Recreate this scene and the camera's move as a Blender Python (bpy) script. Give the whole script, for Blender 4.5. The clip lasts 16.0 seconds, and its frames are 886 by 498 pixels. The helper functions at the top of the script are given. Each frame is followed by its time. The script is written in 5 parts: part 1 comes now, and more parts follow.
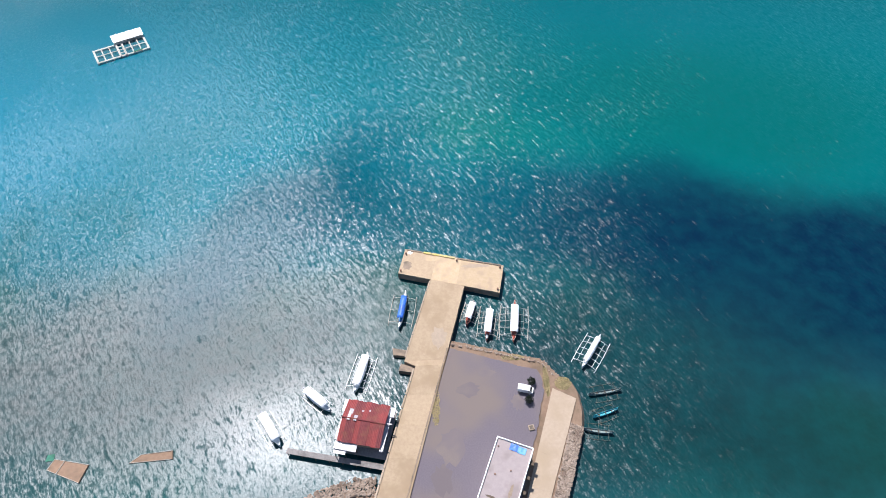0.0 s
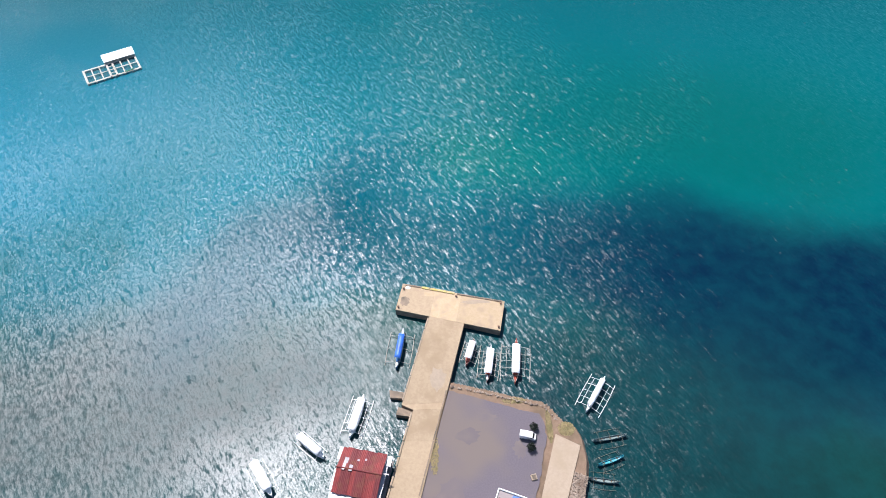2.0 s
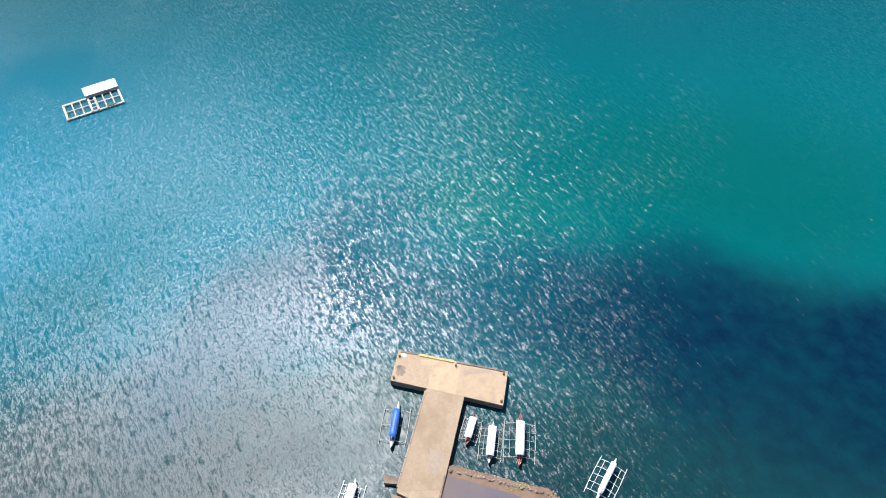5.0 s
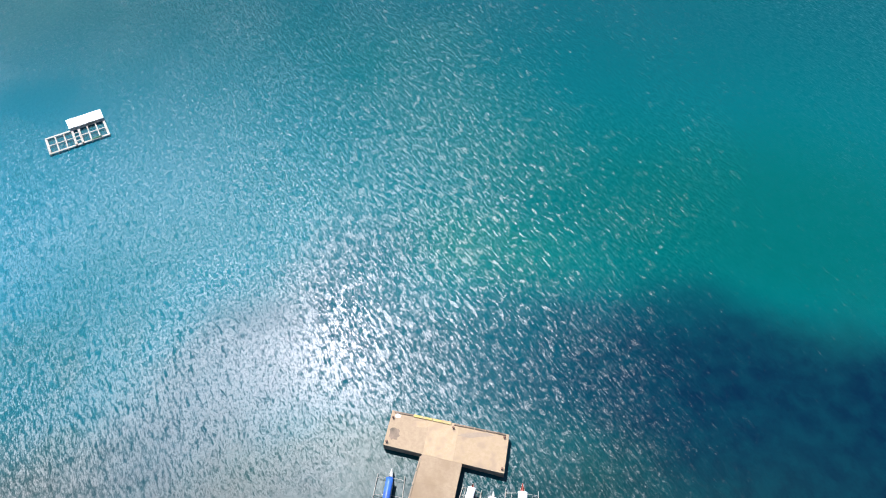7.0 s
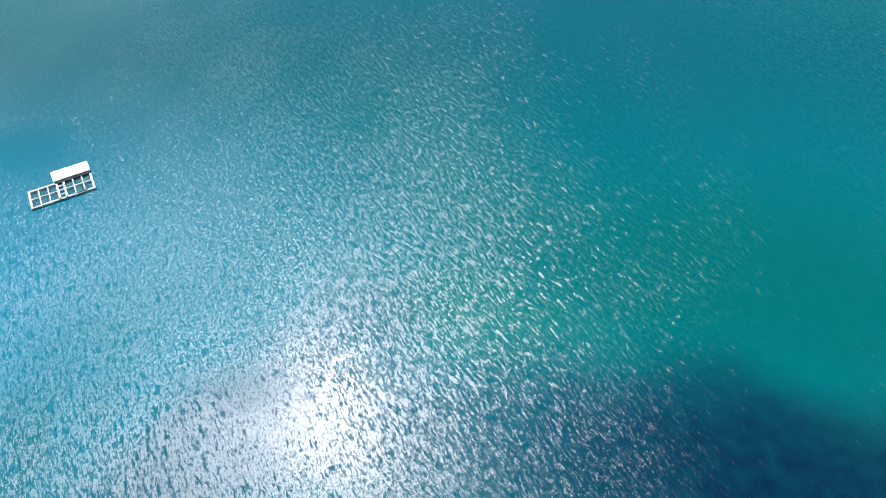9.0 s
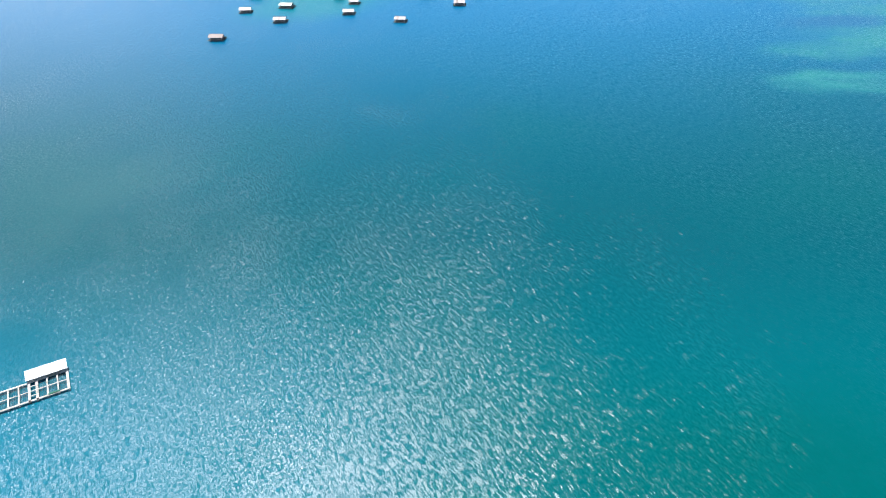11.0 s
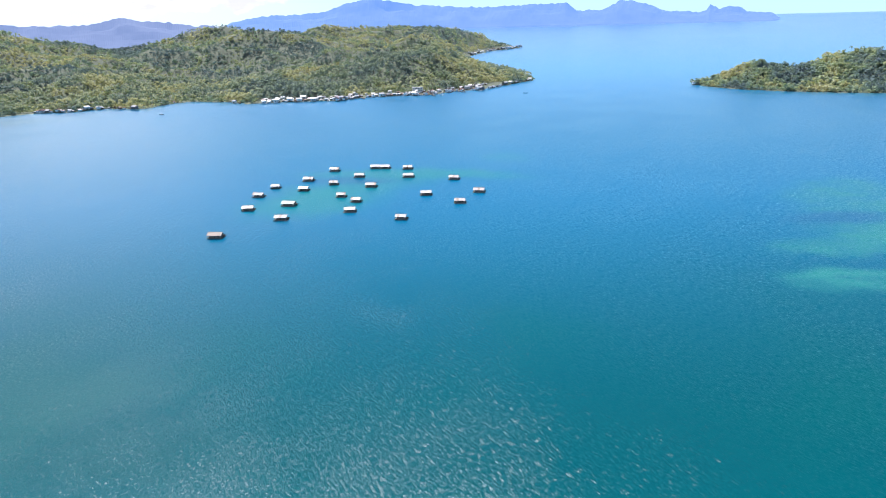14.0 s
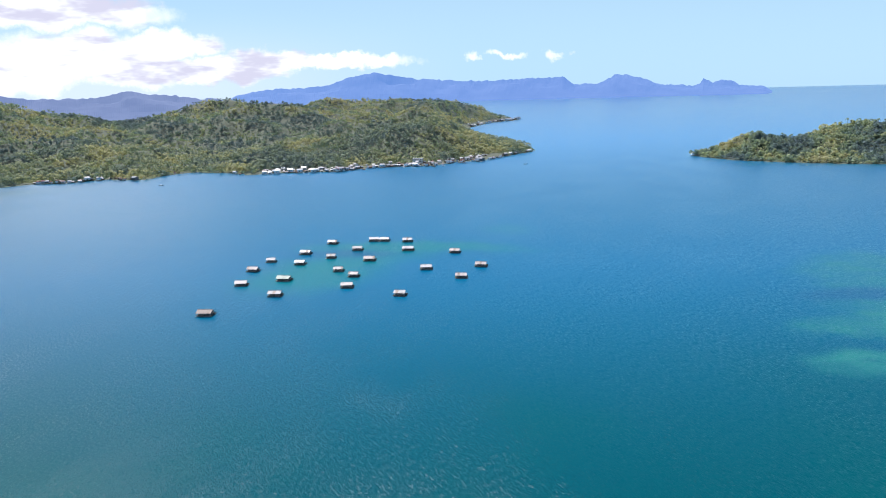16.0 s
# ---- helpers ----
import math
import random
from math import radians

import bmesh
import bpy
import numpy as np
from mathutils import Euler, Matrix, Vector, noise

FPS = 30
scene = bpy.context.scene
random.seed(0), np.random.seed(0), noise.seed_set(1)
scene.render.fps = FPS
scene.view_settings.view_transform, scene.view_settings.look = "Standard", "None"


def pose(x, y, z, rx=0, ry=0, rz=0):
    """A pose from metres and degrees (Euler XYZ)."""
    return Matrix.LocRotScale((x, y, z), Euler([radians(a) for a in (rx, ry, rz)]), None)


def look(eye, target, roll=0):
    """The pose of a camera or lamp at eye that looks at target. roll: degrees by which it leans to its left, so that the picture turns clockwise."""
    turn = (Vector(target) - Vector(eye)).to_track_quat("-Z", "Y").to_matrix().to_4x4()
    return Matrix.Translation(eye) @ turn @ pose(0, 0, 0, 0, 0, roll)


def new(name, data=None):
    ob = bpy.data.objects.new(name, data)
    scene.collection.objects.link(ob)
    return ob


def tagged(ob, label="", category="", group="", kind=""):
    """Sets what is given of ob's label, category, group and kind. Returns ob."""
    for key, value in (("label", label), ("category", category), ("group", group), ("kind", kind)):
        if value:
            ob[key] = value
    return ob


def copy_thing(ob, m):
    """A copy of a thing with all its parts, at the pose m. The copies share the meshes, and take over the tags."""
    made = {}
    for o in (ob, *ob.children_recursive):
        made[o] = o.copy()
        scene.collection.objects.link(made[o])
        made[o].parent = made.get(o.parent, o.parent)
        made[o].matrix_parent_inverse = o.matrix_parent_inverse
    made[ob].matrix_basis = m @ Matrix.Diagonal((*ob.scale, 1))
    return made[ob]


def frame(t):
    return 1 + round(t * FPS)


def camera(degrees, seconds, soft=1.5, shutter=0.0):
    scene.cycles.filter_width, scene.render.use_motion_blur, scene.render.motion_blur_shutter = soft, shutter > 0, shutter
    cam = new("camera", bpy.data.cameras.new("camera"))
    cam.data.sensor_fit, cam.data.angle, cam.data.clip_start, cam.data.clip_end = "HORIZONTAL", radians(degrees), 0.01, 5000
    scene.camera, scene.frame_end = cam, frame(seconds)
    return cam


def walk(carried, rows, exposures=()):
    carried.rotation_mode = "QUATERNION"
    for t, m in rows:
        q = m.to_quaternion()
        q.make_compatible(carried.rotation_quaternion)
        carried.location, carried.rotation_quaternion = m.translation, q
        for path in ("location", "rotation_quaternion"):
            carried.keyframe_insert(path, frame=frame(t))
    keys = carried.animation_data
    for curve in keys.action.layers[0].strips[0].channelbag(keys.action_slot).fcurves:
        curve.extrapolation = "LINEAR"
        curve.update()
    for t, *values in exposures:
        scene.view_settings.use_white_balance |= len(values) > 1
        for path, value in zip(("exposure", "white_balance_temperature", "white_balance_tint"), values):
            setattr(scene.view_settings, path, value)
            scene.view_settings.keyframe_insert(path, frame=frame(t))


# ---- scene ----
cam = camera(66.73, 16.0, 1.0)
PATH = [
    (0.0, pose(0.00, 0.00, 115.00, 39.04, 0.46, -1.86)),
    (0.5, pose(-0.07, 1.94, 115.18, 39.04, 0.40, -1.87)),
    (1.0, pose(-0.14, 3.96, 115.37, 39.14, 0.33, -1.89)),
    (1.5, pose(-0.18, 6.05, 115.54, 39.16, 0.25, -1.88)),
    (2.0, pose(-0.18, 8.30, 115.68, 39.20, 0.15, -1.90)),
    (2.5, pose(-0.17, 10.70, 115.80, 39.19, 0.09, -1.95)),
    (3.0, pose(-0.11, 13.32, 115.92, 39.19, 0.03, -1.96)),
    (3.5, pose(0.03, 16.08, 116.07, 39.14, -0.00, -1.92)),
    (4.0, pose(0.20, 19.00, 116.24, 39.15, -0.04, -1.84)),
    (4.5, pose(0.40, 21.96, 116.44, 38.88, 0.01, -1.76)),
    (5.0, pose(0.69, 24.99, 116.63, 38.75, 0.08, -1.73)),
    (5.5, pose(1.07, 28.07, 116.73, 38.72, 0.16, -1.71)),
    (6.0, pose(1.53, 31.17, 116.67, 38.78, 0.26, -1.68)),
    (6.5, pose(2.09, 34.27, 116.39, 38.88, 0.37, -1.60)),
    (7.0, pose(2.74, 37.34, 115.81, 39.02, 0.50, -1.45)),
    (7.5, pose(3.41, 40.38, 115.00, 39.21, 0.67, -1.27)),
    (8.0, pose(4.07, 43.38, 114.12, 39.50, 0.77, -1.03)),
    (8.5, pose(4.63, 46.38, 113.26, 40.00, 0.82, -0.79)),
    (9.0, pose(5.10, 49.51, 112.54, 41.70, 0.87, -0.58)),
    (9.5, pose(5.48, 52.77, 111.95, 44.37, 0.92, -0.41)),
    (10.0, pose(5.77, 56.14, 111.47, 47.79, 1.00, -0.27)),
    (10.5, pose(5.99, 59.62, 111.08, 51.73, 1.11, -0.17)),
    (11.0, pose(6.15, 63.17, 110.74, 55.72, 1.23, -0.07)),
    (11.5, pose(6.29, 66.80, 110.44, 59.58, 1.34, -0.03)),
    (12.0, pose(6.42, 70.46, 110.14, 62.92, 1.45, 0.00)),
    (12.5, pose(6.52, 74.06, 109.86, 65.67, 1.44, 0.04)),
    (13.0, pose(6.58, 77.61, 109.69, 68.08, 1.46, 0.04)),
    (13.5, pose(6.61, 81.18, 109.62, 69.79, 1.49, 0.02)),
    (14.0, pose(6.64, 84.84, 109.64, 71.13, 1.47, -0.01)),
    (14.5, pose(6.64, 88.70, 109.68, 72.72, 1.47, -0.01)),
    (15.0, pose(6.60, 92.76, 109.76, 74.33, 1.49, -0.00)),
    (15.5, pose(6.49, 96.92, 109.82, 75.64, 1.48, -0.00)),
    (16.0, pose(6.34, 101.14, 109.86, 76.88, 1.48, -0.00)),
]
EXPOSURES = [(0.0, 0.58, 6050, 13), (8.0, 0.6, 6050, 13), (10.0, 0.66, 6050, 13), (11.0, 0.72, 6050, 12), (12.5, 0.80, 6050, 12), (13.5, 0.70, 6050, 12), (14.5, 0.46, 6050, 12), (16.0, 0.20, 6050, 12)]
walk(cam, PATH, EXPOSURES)

# ---- daylight ----
SUN_EL, SUN_AZ = 62.0, -30.0   # degrees; azimuth from +y towards +x
world = bpy.data.worlds.new("sky")
scene.world = world
world.use_nodes = True


class Nodes:
    """Short hand for a node tree."""

    def __init__(self, tree):
        self.tree = tree
        tree.nodes.clear()

    def add(self, kind, inputs=None, **props):
        n = self.tree.nodes.new("ShaderNode" + kind)
        for k, v in props.items():
            setattr(n, k, v)
        for k, v in (inputs or {}).items():
            s = n.inputs[k]
            if isinstance(v, bpy.types.NodeSocket):
                self.tree.links.new(v, s)
            else:
                s.default_value = v
        return n

    def math(self, op, a, b=0.0, c=0.0, clamp=False):
        return self.add("Math", {0: a, 1: b, 2: c}, operation=op, use_clamp=clamp).outputs[0]

    def ramp(self, x, lo, hi, a=0.0, b=1.0):
        return self.add("MapRange", {"Value": x, "From Min": lo, "From Max": hi, "To Min": a, "To Max": b},
                        interpolation_type="SMOOTHSTEP").outputs[0]

    def mix(self, fac, a, b, blend="MIX"):
        n = self.add("Mix", data_type="RGBA", blend_type=blend, clamp_factor=True)
        for i, v in ((0, fac), (6, a), (7, b)):
            if isinstance(v, bpy.types.NodeSocket):
                self.tree.links.new(v, n.inputs[i])
            else:
                n.inputs[i].default_value = (*v, 1.0) if isinstance(v, tuple) and len(v) == 3 else v
        return n.outputs[2]

    def noise(self, vec, scale, detail=2.0, rough=0.5):
        return self.add("TexNoise", {"Vector": vec, "Scale": scale, "Detail": detail, "Roughness": rough}).outputs["Fac"]

    def scaled(self, vec, sx, sy, sz, rz=0.0, at=(0, 0, 0)):
        return self.add("Mapping", {"Vector": vec, "Scale": (1 / sx, 1 / sy, 1 / sz), "Rotation": (0, 0, radians(rz)), "Location": at},
                        vector_type="TEXTURE").outputs[0]

    def xyz(self, vec):
        return self.add("SeparateXYZ", {0: vec}).outputs


w = Nodes(world.node_tree)
sky = w.add("TexSky", sky_type="NISHITA", sun_disc=False, sun_elevation=radians(SUN_EL), sun_rotation=radians(SUN_AZ),
            altitude=50.0, air_density=1.0, dust_density=0.4, ozone_density=2.0)
way = w.add("TexCoord").outputs["Generated"]
d = w.xyz(way)
blue = w.mix(1.0, sky.outputs[0], (0.085, 0.085, 0.085), "MULTIPLY")
blue = w.mix(w.ramp(d[2], 0.40, 0.0, 0.0, 0.92), blue, (0.47, 0.70, 0.86))
turn = w.math("MULTIPLY", w.math("ARCTAN2", d[0], d[1]), 57.2958)
rise = w.math("MULTIPLY", w.math("ARCSINE", d[2]), 57.2958)
billow = w.add("TexNoise", {"Vector": way, "Scale": 22.0, "Detail": 6.0, "Roughness": 0.62}).outputs["Color"]
billow = w.xyz(w.add("VectorMath", {0: billow, 1: (0.5, 0.5, 0.5)}, operation="SUBTRACT").outputs[0])
turn_b = w.math("ADD", turn, w.math("MULTIPLY", billow[0], 7.0))
rise_b = w.math("ADD", rise, w.math("MULTIPLY", billow[1], 3.0))
# the bank of cumulus over the headland and the small puffs beside it: heading, height, half width, half height in degrees
bank = 0.0
for az, el, wide, high in ((-30, 6.3, 8.5, 1.2), (-21.2, 4.1, 3.6, 1.2), (-27.4, 3.2, 5.5, 1.7), (-32, 2.2, 5, 1.5), (-24.1, 2.4, 4.6, 1.4), (-17.7, 2.1, 5.5, 0.9),
                           (-13.8, 2.8, 3.5, 0.9), (-8.4, 2.6, 5.6, 0.65), (-46, 4.5, 11, 3.2), (-66, 5.5, 12, 4.0), (-40, 9.5, 6, 1.5), (-44, 22, 28, 10), (-75, 30, 25, 12),
                           (2.3, 2.75, 0.8, 0.34), (5.2, 2.95, 1.4, 0.30), (9.1, 2.95, 1.0, 0.40)):
    u, v = w.math("DIVIDE", w.math("SUBTRACT", turn_b, az), wide), w.math("DIVIDE", w.math("SUBTRACT", rise_b, el), high)
    bank = w.math("MAXIMUM", bank, w.ramp(w.math("ADD", w.math("MULTIPLY", u, u), w.math("MULTIPLY", v, v)), 1.6, 0.4 if az < 0 else -0.6))
high_sky = w.noise(w.scaled(way, 3.0, 3.0, 5.5), 1.0, 6.0, 0.55)
aloft = w.math("MULTIPLY", w.ramp(high_sky, 0.58, 0.72), w.ramp(d[2], 0.16, 0.30))
cloud = w.math("MAXIMUM", bank, w.math("MULTIPLY", aloft, w.ramp(d[0], 0.15, -0.15)))
veil = w.math("MULTIPLY", w.ramp(turn, 4, -26), w.ramp(rise, 7.0, 0.5))
shade = w.noise(w.scaled(way, 9, 9, 30), 1.0, 4.0, 0.6)
white = w.mix(w.ramp(shade, 0.38, 0.54), (0.66, 0.64, 0.74), (1.05, 1.05, 1.02))
sky_out = w.mix(w.math("MULTIPLY", veil, 0.55), blue, (0.86, 0.88, 0.93))
sky_out = w.mix(cloud, sky_out, white)
bg = w.add("Background", {"Color": sky_out, "Strength": 1.0})
w.tree.links.new(bg.outputs[0], w.add("OutputWorld").inputs["Surface"])

sun = new("sun", bpy.data.lights.new("sun", "SUN"))
sun.data.energy, sun.data.angle, sun.data.color = 5.0, radians(0.6), (1.0, 0.95, 0.88)
reach = 1000 * math.cos(radians(SUN_EL))
sun.matrix_world = look((reach * math.sin(radians(SUN_AZ)), reach * math.cos(radians(SUN_AZ)), 1000 * math.sin(radians(SUN_EL))), (0, 0, 0))


# ---- materials ----
def shader(name):
    m = bpy.data.materials.new(name)
    m.use_nodes = True
    n = Nodes(m.node_tree)
    return m, n, n.add("NewGeometry").outputs["Position"]


def finish(n, color, rough, bump=None, strength=0.3, distance=0.05, **more):
    inputs = {"Base Color": color, "Roughness": rough}
    inputs.update(more)
    if bump is not None:
        inputs["Normal"] = n.add("Bump", {"Height": bump, "Strength": strength, "Distance": distance}).outputs[0]
    b = n.add("BsdfPrincipled", inputs)
    n.tree.links.new(b.outputs[0], n.add("OutputMaterial").inputs["Surface"])


def surface(name, a, b, stain=None, scale=3.0, big=0.25, rough=0.8, metal=0.0, bump=0.02, island=False, cut=(0.48, 0.68)):
    """Two tones broken up by grain and by larger stains, and by a tone of its own for every object."""
    m, n, at = shader(name)
    grain = n.noise(at, scale, 4.0, 0.6)
    broad = n.noise(at, big, 3.0, 0.55)
    c = n.mix(n.ramp(grain, 0.3, 0.7), a, b)
    c = n.mix(n.ramp(broad, cut[0], cut[1], 0.0, 0.85), c, stain or a)
    own = n.add("ObjectInfo").outputs["Random"] if not island else n.add("NewGeometry").outputs["Random Per Island"]
    v = n.ramp(own, 0.0, 1.0, 0.93, 1.07)
    c = n.mix(1.0, c, n.add("CombineColor", {0: v, 1: v, 2: v}).outputs[0], "MULTIPLY")
    finish(n, c, n.ramp(grain, 0.2, 0.8, max(rough - 0.12, 0.05), min(rough + 0.1, 1.0)), grain, 0.4, bump, Metallic=metal)
    return m


def leafy(name, tones, scale=0.012):
    """Foliage: a tone for each crown, and patches of one kind of tree over the hillside."""
    m, n, at = shader(name)
    own = n.add("NewGeometry").outputs["Random Per Island"]
    patch = n.math("ADD", n.math("MULTIPLY", n.noise(at, scale * 0.5, 2.0, 0.5), 0.55), n.math("MULTIPLY", n.noise(at, scale * 2.0, 3.0, 0.6), 0.45))
    fine = n.noise(at, 0.55, 3.0, 0.7)
    x = n.math("ADD", n.math("MULTIPLY", own, 0.18), n.ramp(patch, 0.41, 0.60, 0.0, 0.82))
    r = n.add("ValToRGB", {0: x})
    e = r.color_ramp.elements
    e[0].position, e[0].color = 0.08, (*tones[0], 1)
    e[1].position, e[1].color = 0.95, (*tones[-1], 1)
    for i, t in enumerate(tones[1:-1]):
        k = e.new(0.08 + 0.87 * (i + 1) / (len(tones) - 1))
        k.color = (*t, 1)
    v = n.ramp(fine, 0.25, 0.75, 0.90, 1.10)
    c = n.mix(1.0, r.outputs[0], n.add("CombineColor", {0: v, 1: v, 2: v}).outputs[0], "MULTIPLY")
    leaf = n.add("BsdfPrincipled", {"Base Color": c, "Roughness": 0.7})
    lit = n.add("BsdfTranslucent", {"Color": n.mix(1.0, c, (1.25, 1.2, 0.8), "MULTIPLY")})
    both = n.add("MixShader", {0: 0.42, 1: leaf.outputs[0], 2: lit.outputs[0]})
    n.tree.links.new(both.outputs[0], n.add("OutputMaterial").inputs["Surface"])
    return m


CONCRETE = surface("concrete", (0.308, 0.222, 0.142), (0.367, 0.277, 0.181), (0.262, 0.185, 0.113), 2.0, 0.16, 0.85)
CONCRETE_PALE = surface("pale_concrete", (0.301, 0.230, 0.166), (0.350, 0.274, 0.203), (0.277, 0.209, 0.140), 2.0, 0.12, 0.85)
CONCRETE_SIDE = surface("weathered_concrete", (0.179, 0.135, 0.097), (0.269, 0.201, 0.146), (0.090, 0.075, 0.057), 1.6, 0.4, 0.9)
ASPHALT = surface("grey_gravel_yard", (0.102, 0.085, 0.101), (0.126, 0.106, 0.123), (0.150, 0.118, 0.102), 4.0, 0.05, 0.95, cut=(0.42, 0.58))
MUD = surface("dried_mud", (0.135, 0.108, 0.104), (0.155, 0.125, 0.112), (0.118, 0.096, 0.104), 4.0, 0.12, 0.95, cut=(0.42, 0.58))
DIRT = surface("brown_dirt", (0.165, 0.105, 0.068), (0.215, 0.145, 0.098), (0.115, 0.080, 0.050), 1.2, 0.3, 0.95, bump=0.2)
ROCK = surface("riprap_rock", (0.205, 0.155, 0.118), (0.300, 0.235, 0.185), (0.140, 0.098, 0.072), 1.5, 0.5, 0.9, bump=0.08, island=True)
YELLOW = surface("faded_yellow_paint", (0.452, 0.328, 0.062), (0.484, 0.374, 0.125), (0.390, 0.312, 0.187), 2.0, 0.6, 0.7)
WHITE = surface("white_paint", (0.76, 0.76, 0.76), (0.84, 0.84, 0.82), (0.66, 0.65, 0.62), 2.5, 0.8, 0.45)
TARP_WHITE = surface("white_tarpaulin", (0.78, 0.78, 0.80), (0.86, 0.86, 0.86), (0.68, 0.68, 0.70), 1.5, 0.7, 0.5)
TARP_BLUE = surface("blue_tarpaulin", (0.023, 0.101, 0.429), (0.039, 0.148, 0.515), (0.023, 0.078, 0.328), 1.5, 0.7, 0.5)
TARP_CYAN = surface("pale_blue_tarpaulin", (0.062, 0.234, 0.484), (0.109, 0.328, 0.546), (0.047, 0.172, 0.390), 1.5, 0.7, 0.5)
BAMBOO = surface("pale_bamboo", (0.374, 0.351, 0.296), (0.484, 0.468, 0.421), (0.281, 0.257, 0.203), 3.0, 0.8, 0.7)
BAMBOO_DARK = surface("weathered_bamboo", (0.112, 0.101, 0.078), (0.168, 0.151, 0.112), (0.078, 0.073, 0.056), 3.0, 0.8, 0.8)
HULL_WHITE = surface("white_hull_paint", (0.70, 0.71, 0.72), (0.80, 0.80, 0.80), (0.55, 0.54, 0.52), 2.0, 0.9, 0.4)
HULL_RED = surface("red_hull_paint", (0.296, 0.047, 0.031), (0.359, 0.078, 0.047), (0.195, 0.047, 0.039), 2.0, 0.9, 0.45)
HULL_BLUE = surface("blue_hull_paint", (0.031, 0.156, 0.351), (0.047, 0.218, 0.429), (0.039, 0.117, 0.234), 2.0, 0.9, 0.45)
HULL_TEAL = surface("turquoise_hull_paint", (0.047, 0.328, 0.390), (0.078, 0.406, 0.452), (0.047, 0.234, 0.312), 2.0, 0.9, 0.45)
HULL_GREY = surface("grey_hull_paint", (0.125, 0.172, 0.172), (0.172, 0.218, 0.211), (0.094, 0.125, 0.125), 2.0, 0.9, 0.6)
WOOD = surface("dark_wood", (0.067, 0.045, 0.028), (0.112, 0.078, 0.050), (0.045, 0.034, 0.022), 3.0, 0.7, 0.8)
PLANK = surface("grey_planks", (0.168, 0.151, 0.146), (0.224, 0.207, 0.196), (0.123, 0.112, 0.106), 3.0, 0.7, 0.8)
RED_ROOF = surface("rusty_red_roofing", (0.109, 0.011, 0.013), (0.137, 0.018, 0.019), (0.145, 0.040, 0.021), 2.5, 0.5, 0.5)
RED_FRESH = surface("brighter_red_roofing", (0.170, 0.017, 0.016), (0.215, 0.028, 0.024), (0.120, 0.020, 0.016), 2.5, 0.5, 0.5)
ZINC = surface("zinc_sheet", (0.363, 0.351, 0.376), (0.437, 0.425, 0.437), (0.291, 0.267, 0.267), 2.0, 0.5, 0.45)
ZINC_WARM = surface("weathered_zinc_sheet", (0.311, 0.273, 0.261), (0.384, 0.348, 0.335), (0.238, 0.187, 0.162), 1.2, 0.35, 0.5)
HUT_PINK = surface("pinkish_weathered_zinc", (0.36, 0.300, 0.290), (0.44, 0.375, 0.360), (0.27, 0.205, 0.185), 1.5, 0.45, 0.55)
HUT_GREY = surface("dull_grey_zinc", (0.26, 0.245, 0.255), (0.34, 0.325, 0.33), (0.20, 0.165, 0.155), 1.5, 0.45, 0.55)
HUT_GREEN = surface("greenish_grey_zinc", (0.25, 0.30, 0.25), (0.33, 0.38, 0.32), (0.20, 0.22, 0.18), 1.5, 0.45, 0.55)
HUT_BROWN = surface("rust_stained_zinc", (0.24, 0.165, 0.130), (0.34, 0.27, 0.235), (0.15, 0.095, 0.070), 1.0, 0.6, 0.65)
HUT_WALL = surface("pinkish_board_wall", (0.276, 0.205, 0.176), (0.324, 0.248, 0.215), (0.204, 0.149, 0.124), 2.0, 0.5, 0.8)
RUST = surface("rusted_sheet", (0.157, 0.078, 0.050), (0.213, 0.123, 0.084), (0.112, 0.056, 0.039), 2.0, 0.5, 0.7)
WALL_WARM = surface("warm_board_wall", (0.235, 0.157, 0.112), (0.291, 0.202, 0.146), (0.168, 0.112, 0.084), 2.0, 0.5, 0.8)
ROOF_SLAB = surface("stained_roof_slab", (0.275, 0.227, 0.225), (0.318, 0.266, 0.259), (0.222, 0.179, 0.171), 1.2, 0.25, 0.8)
GLASS = surface("dark_car_glass", (0.02, 0.025, 0.03), (0.03, 0.035, 0.04), None, 2.0, 0.5, 0.12)
RUBBER = surface("black_rubber", (0.02, 0.02, 0.02), (0.03, 0.03, 0.03), None, 4.0, 0.5, 0.85)
NET = surface("brown_netting", (0.202, 0.123, 0.078), (0.246, 0.162, 0.106), (0.151, 0.101, 0.067), 2.0, 0.5, 0.9)
PEN_NET = surface("dark_fish_net", (0.09, 0.12, 0.11), (0.14, 0.17, 0.15), (0.08, 0.10, 0.09), 2.0, 0.5, 0.9)
GREEN_NET = surface("green_netting", (0.028, 0.123, 0.078), (0.039, 0.168, 0.112), (0.022, 0.090, 0.056), 2.0, 0.5, 0.9)
# pale bluish tones: haze over the distant hills put into the leaf colour
FOLIAGE = leafy("hazy_mixed_woodland", ((0.145, 0.205, 0.240), (0.200, 0.275, 0.260), (0.275, 0.350, 0.260), (0.360, 0.415, 0.255), (0.49, 0.465, 0.29)))
PALM_LEAF = leafy("palm_fronds", ((0.11, 0.165, 0.13), (0.20, 0.25, 0.15), (0.36, 0.36, 0.18)))
SHRUB_LEAF = leafy("dark_shrub_leaves", ((0.012, 0.016, 0.012), (0.02, 0.03, 0.02), (0.03, 0.04, 0.025)), 0.3)
SANDY = surface("yellowish_concrete", (0.383, 0.281, 0.164), (0.440, 0.326, 0.216), (0.325, 0.237, 0.164), 2.0, 0.5, 0.85)
FOREST_FLOOR = surface("forest_floor", (0.10, 0.12, 0.085), (0.14, 0.15, 0.10), (0.085, 0.10, 0.07), 0.2, 0.02, 0.95, bump=0.5)
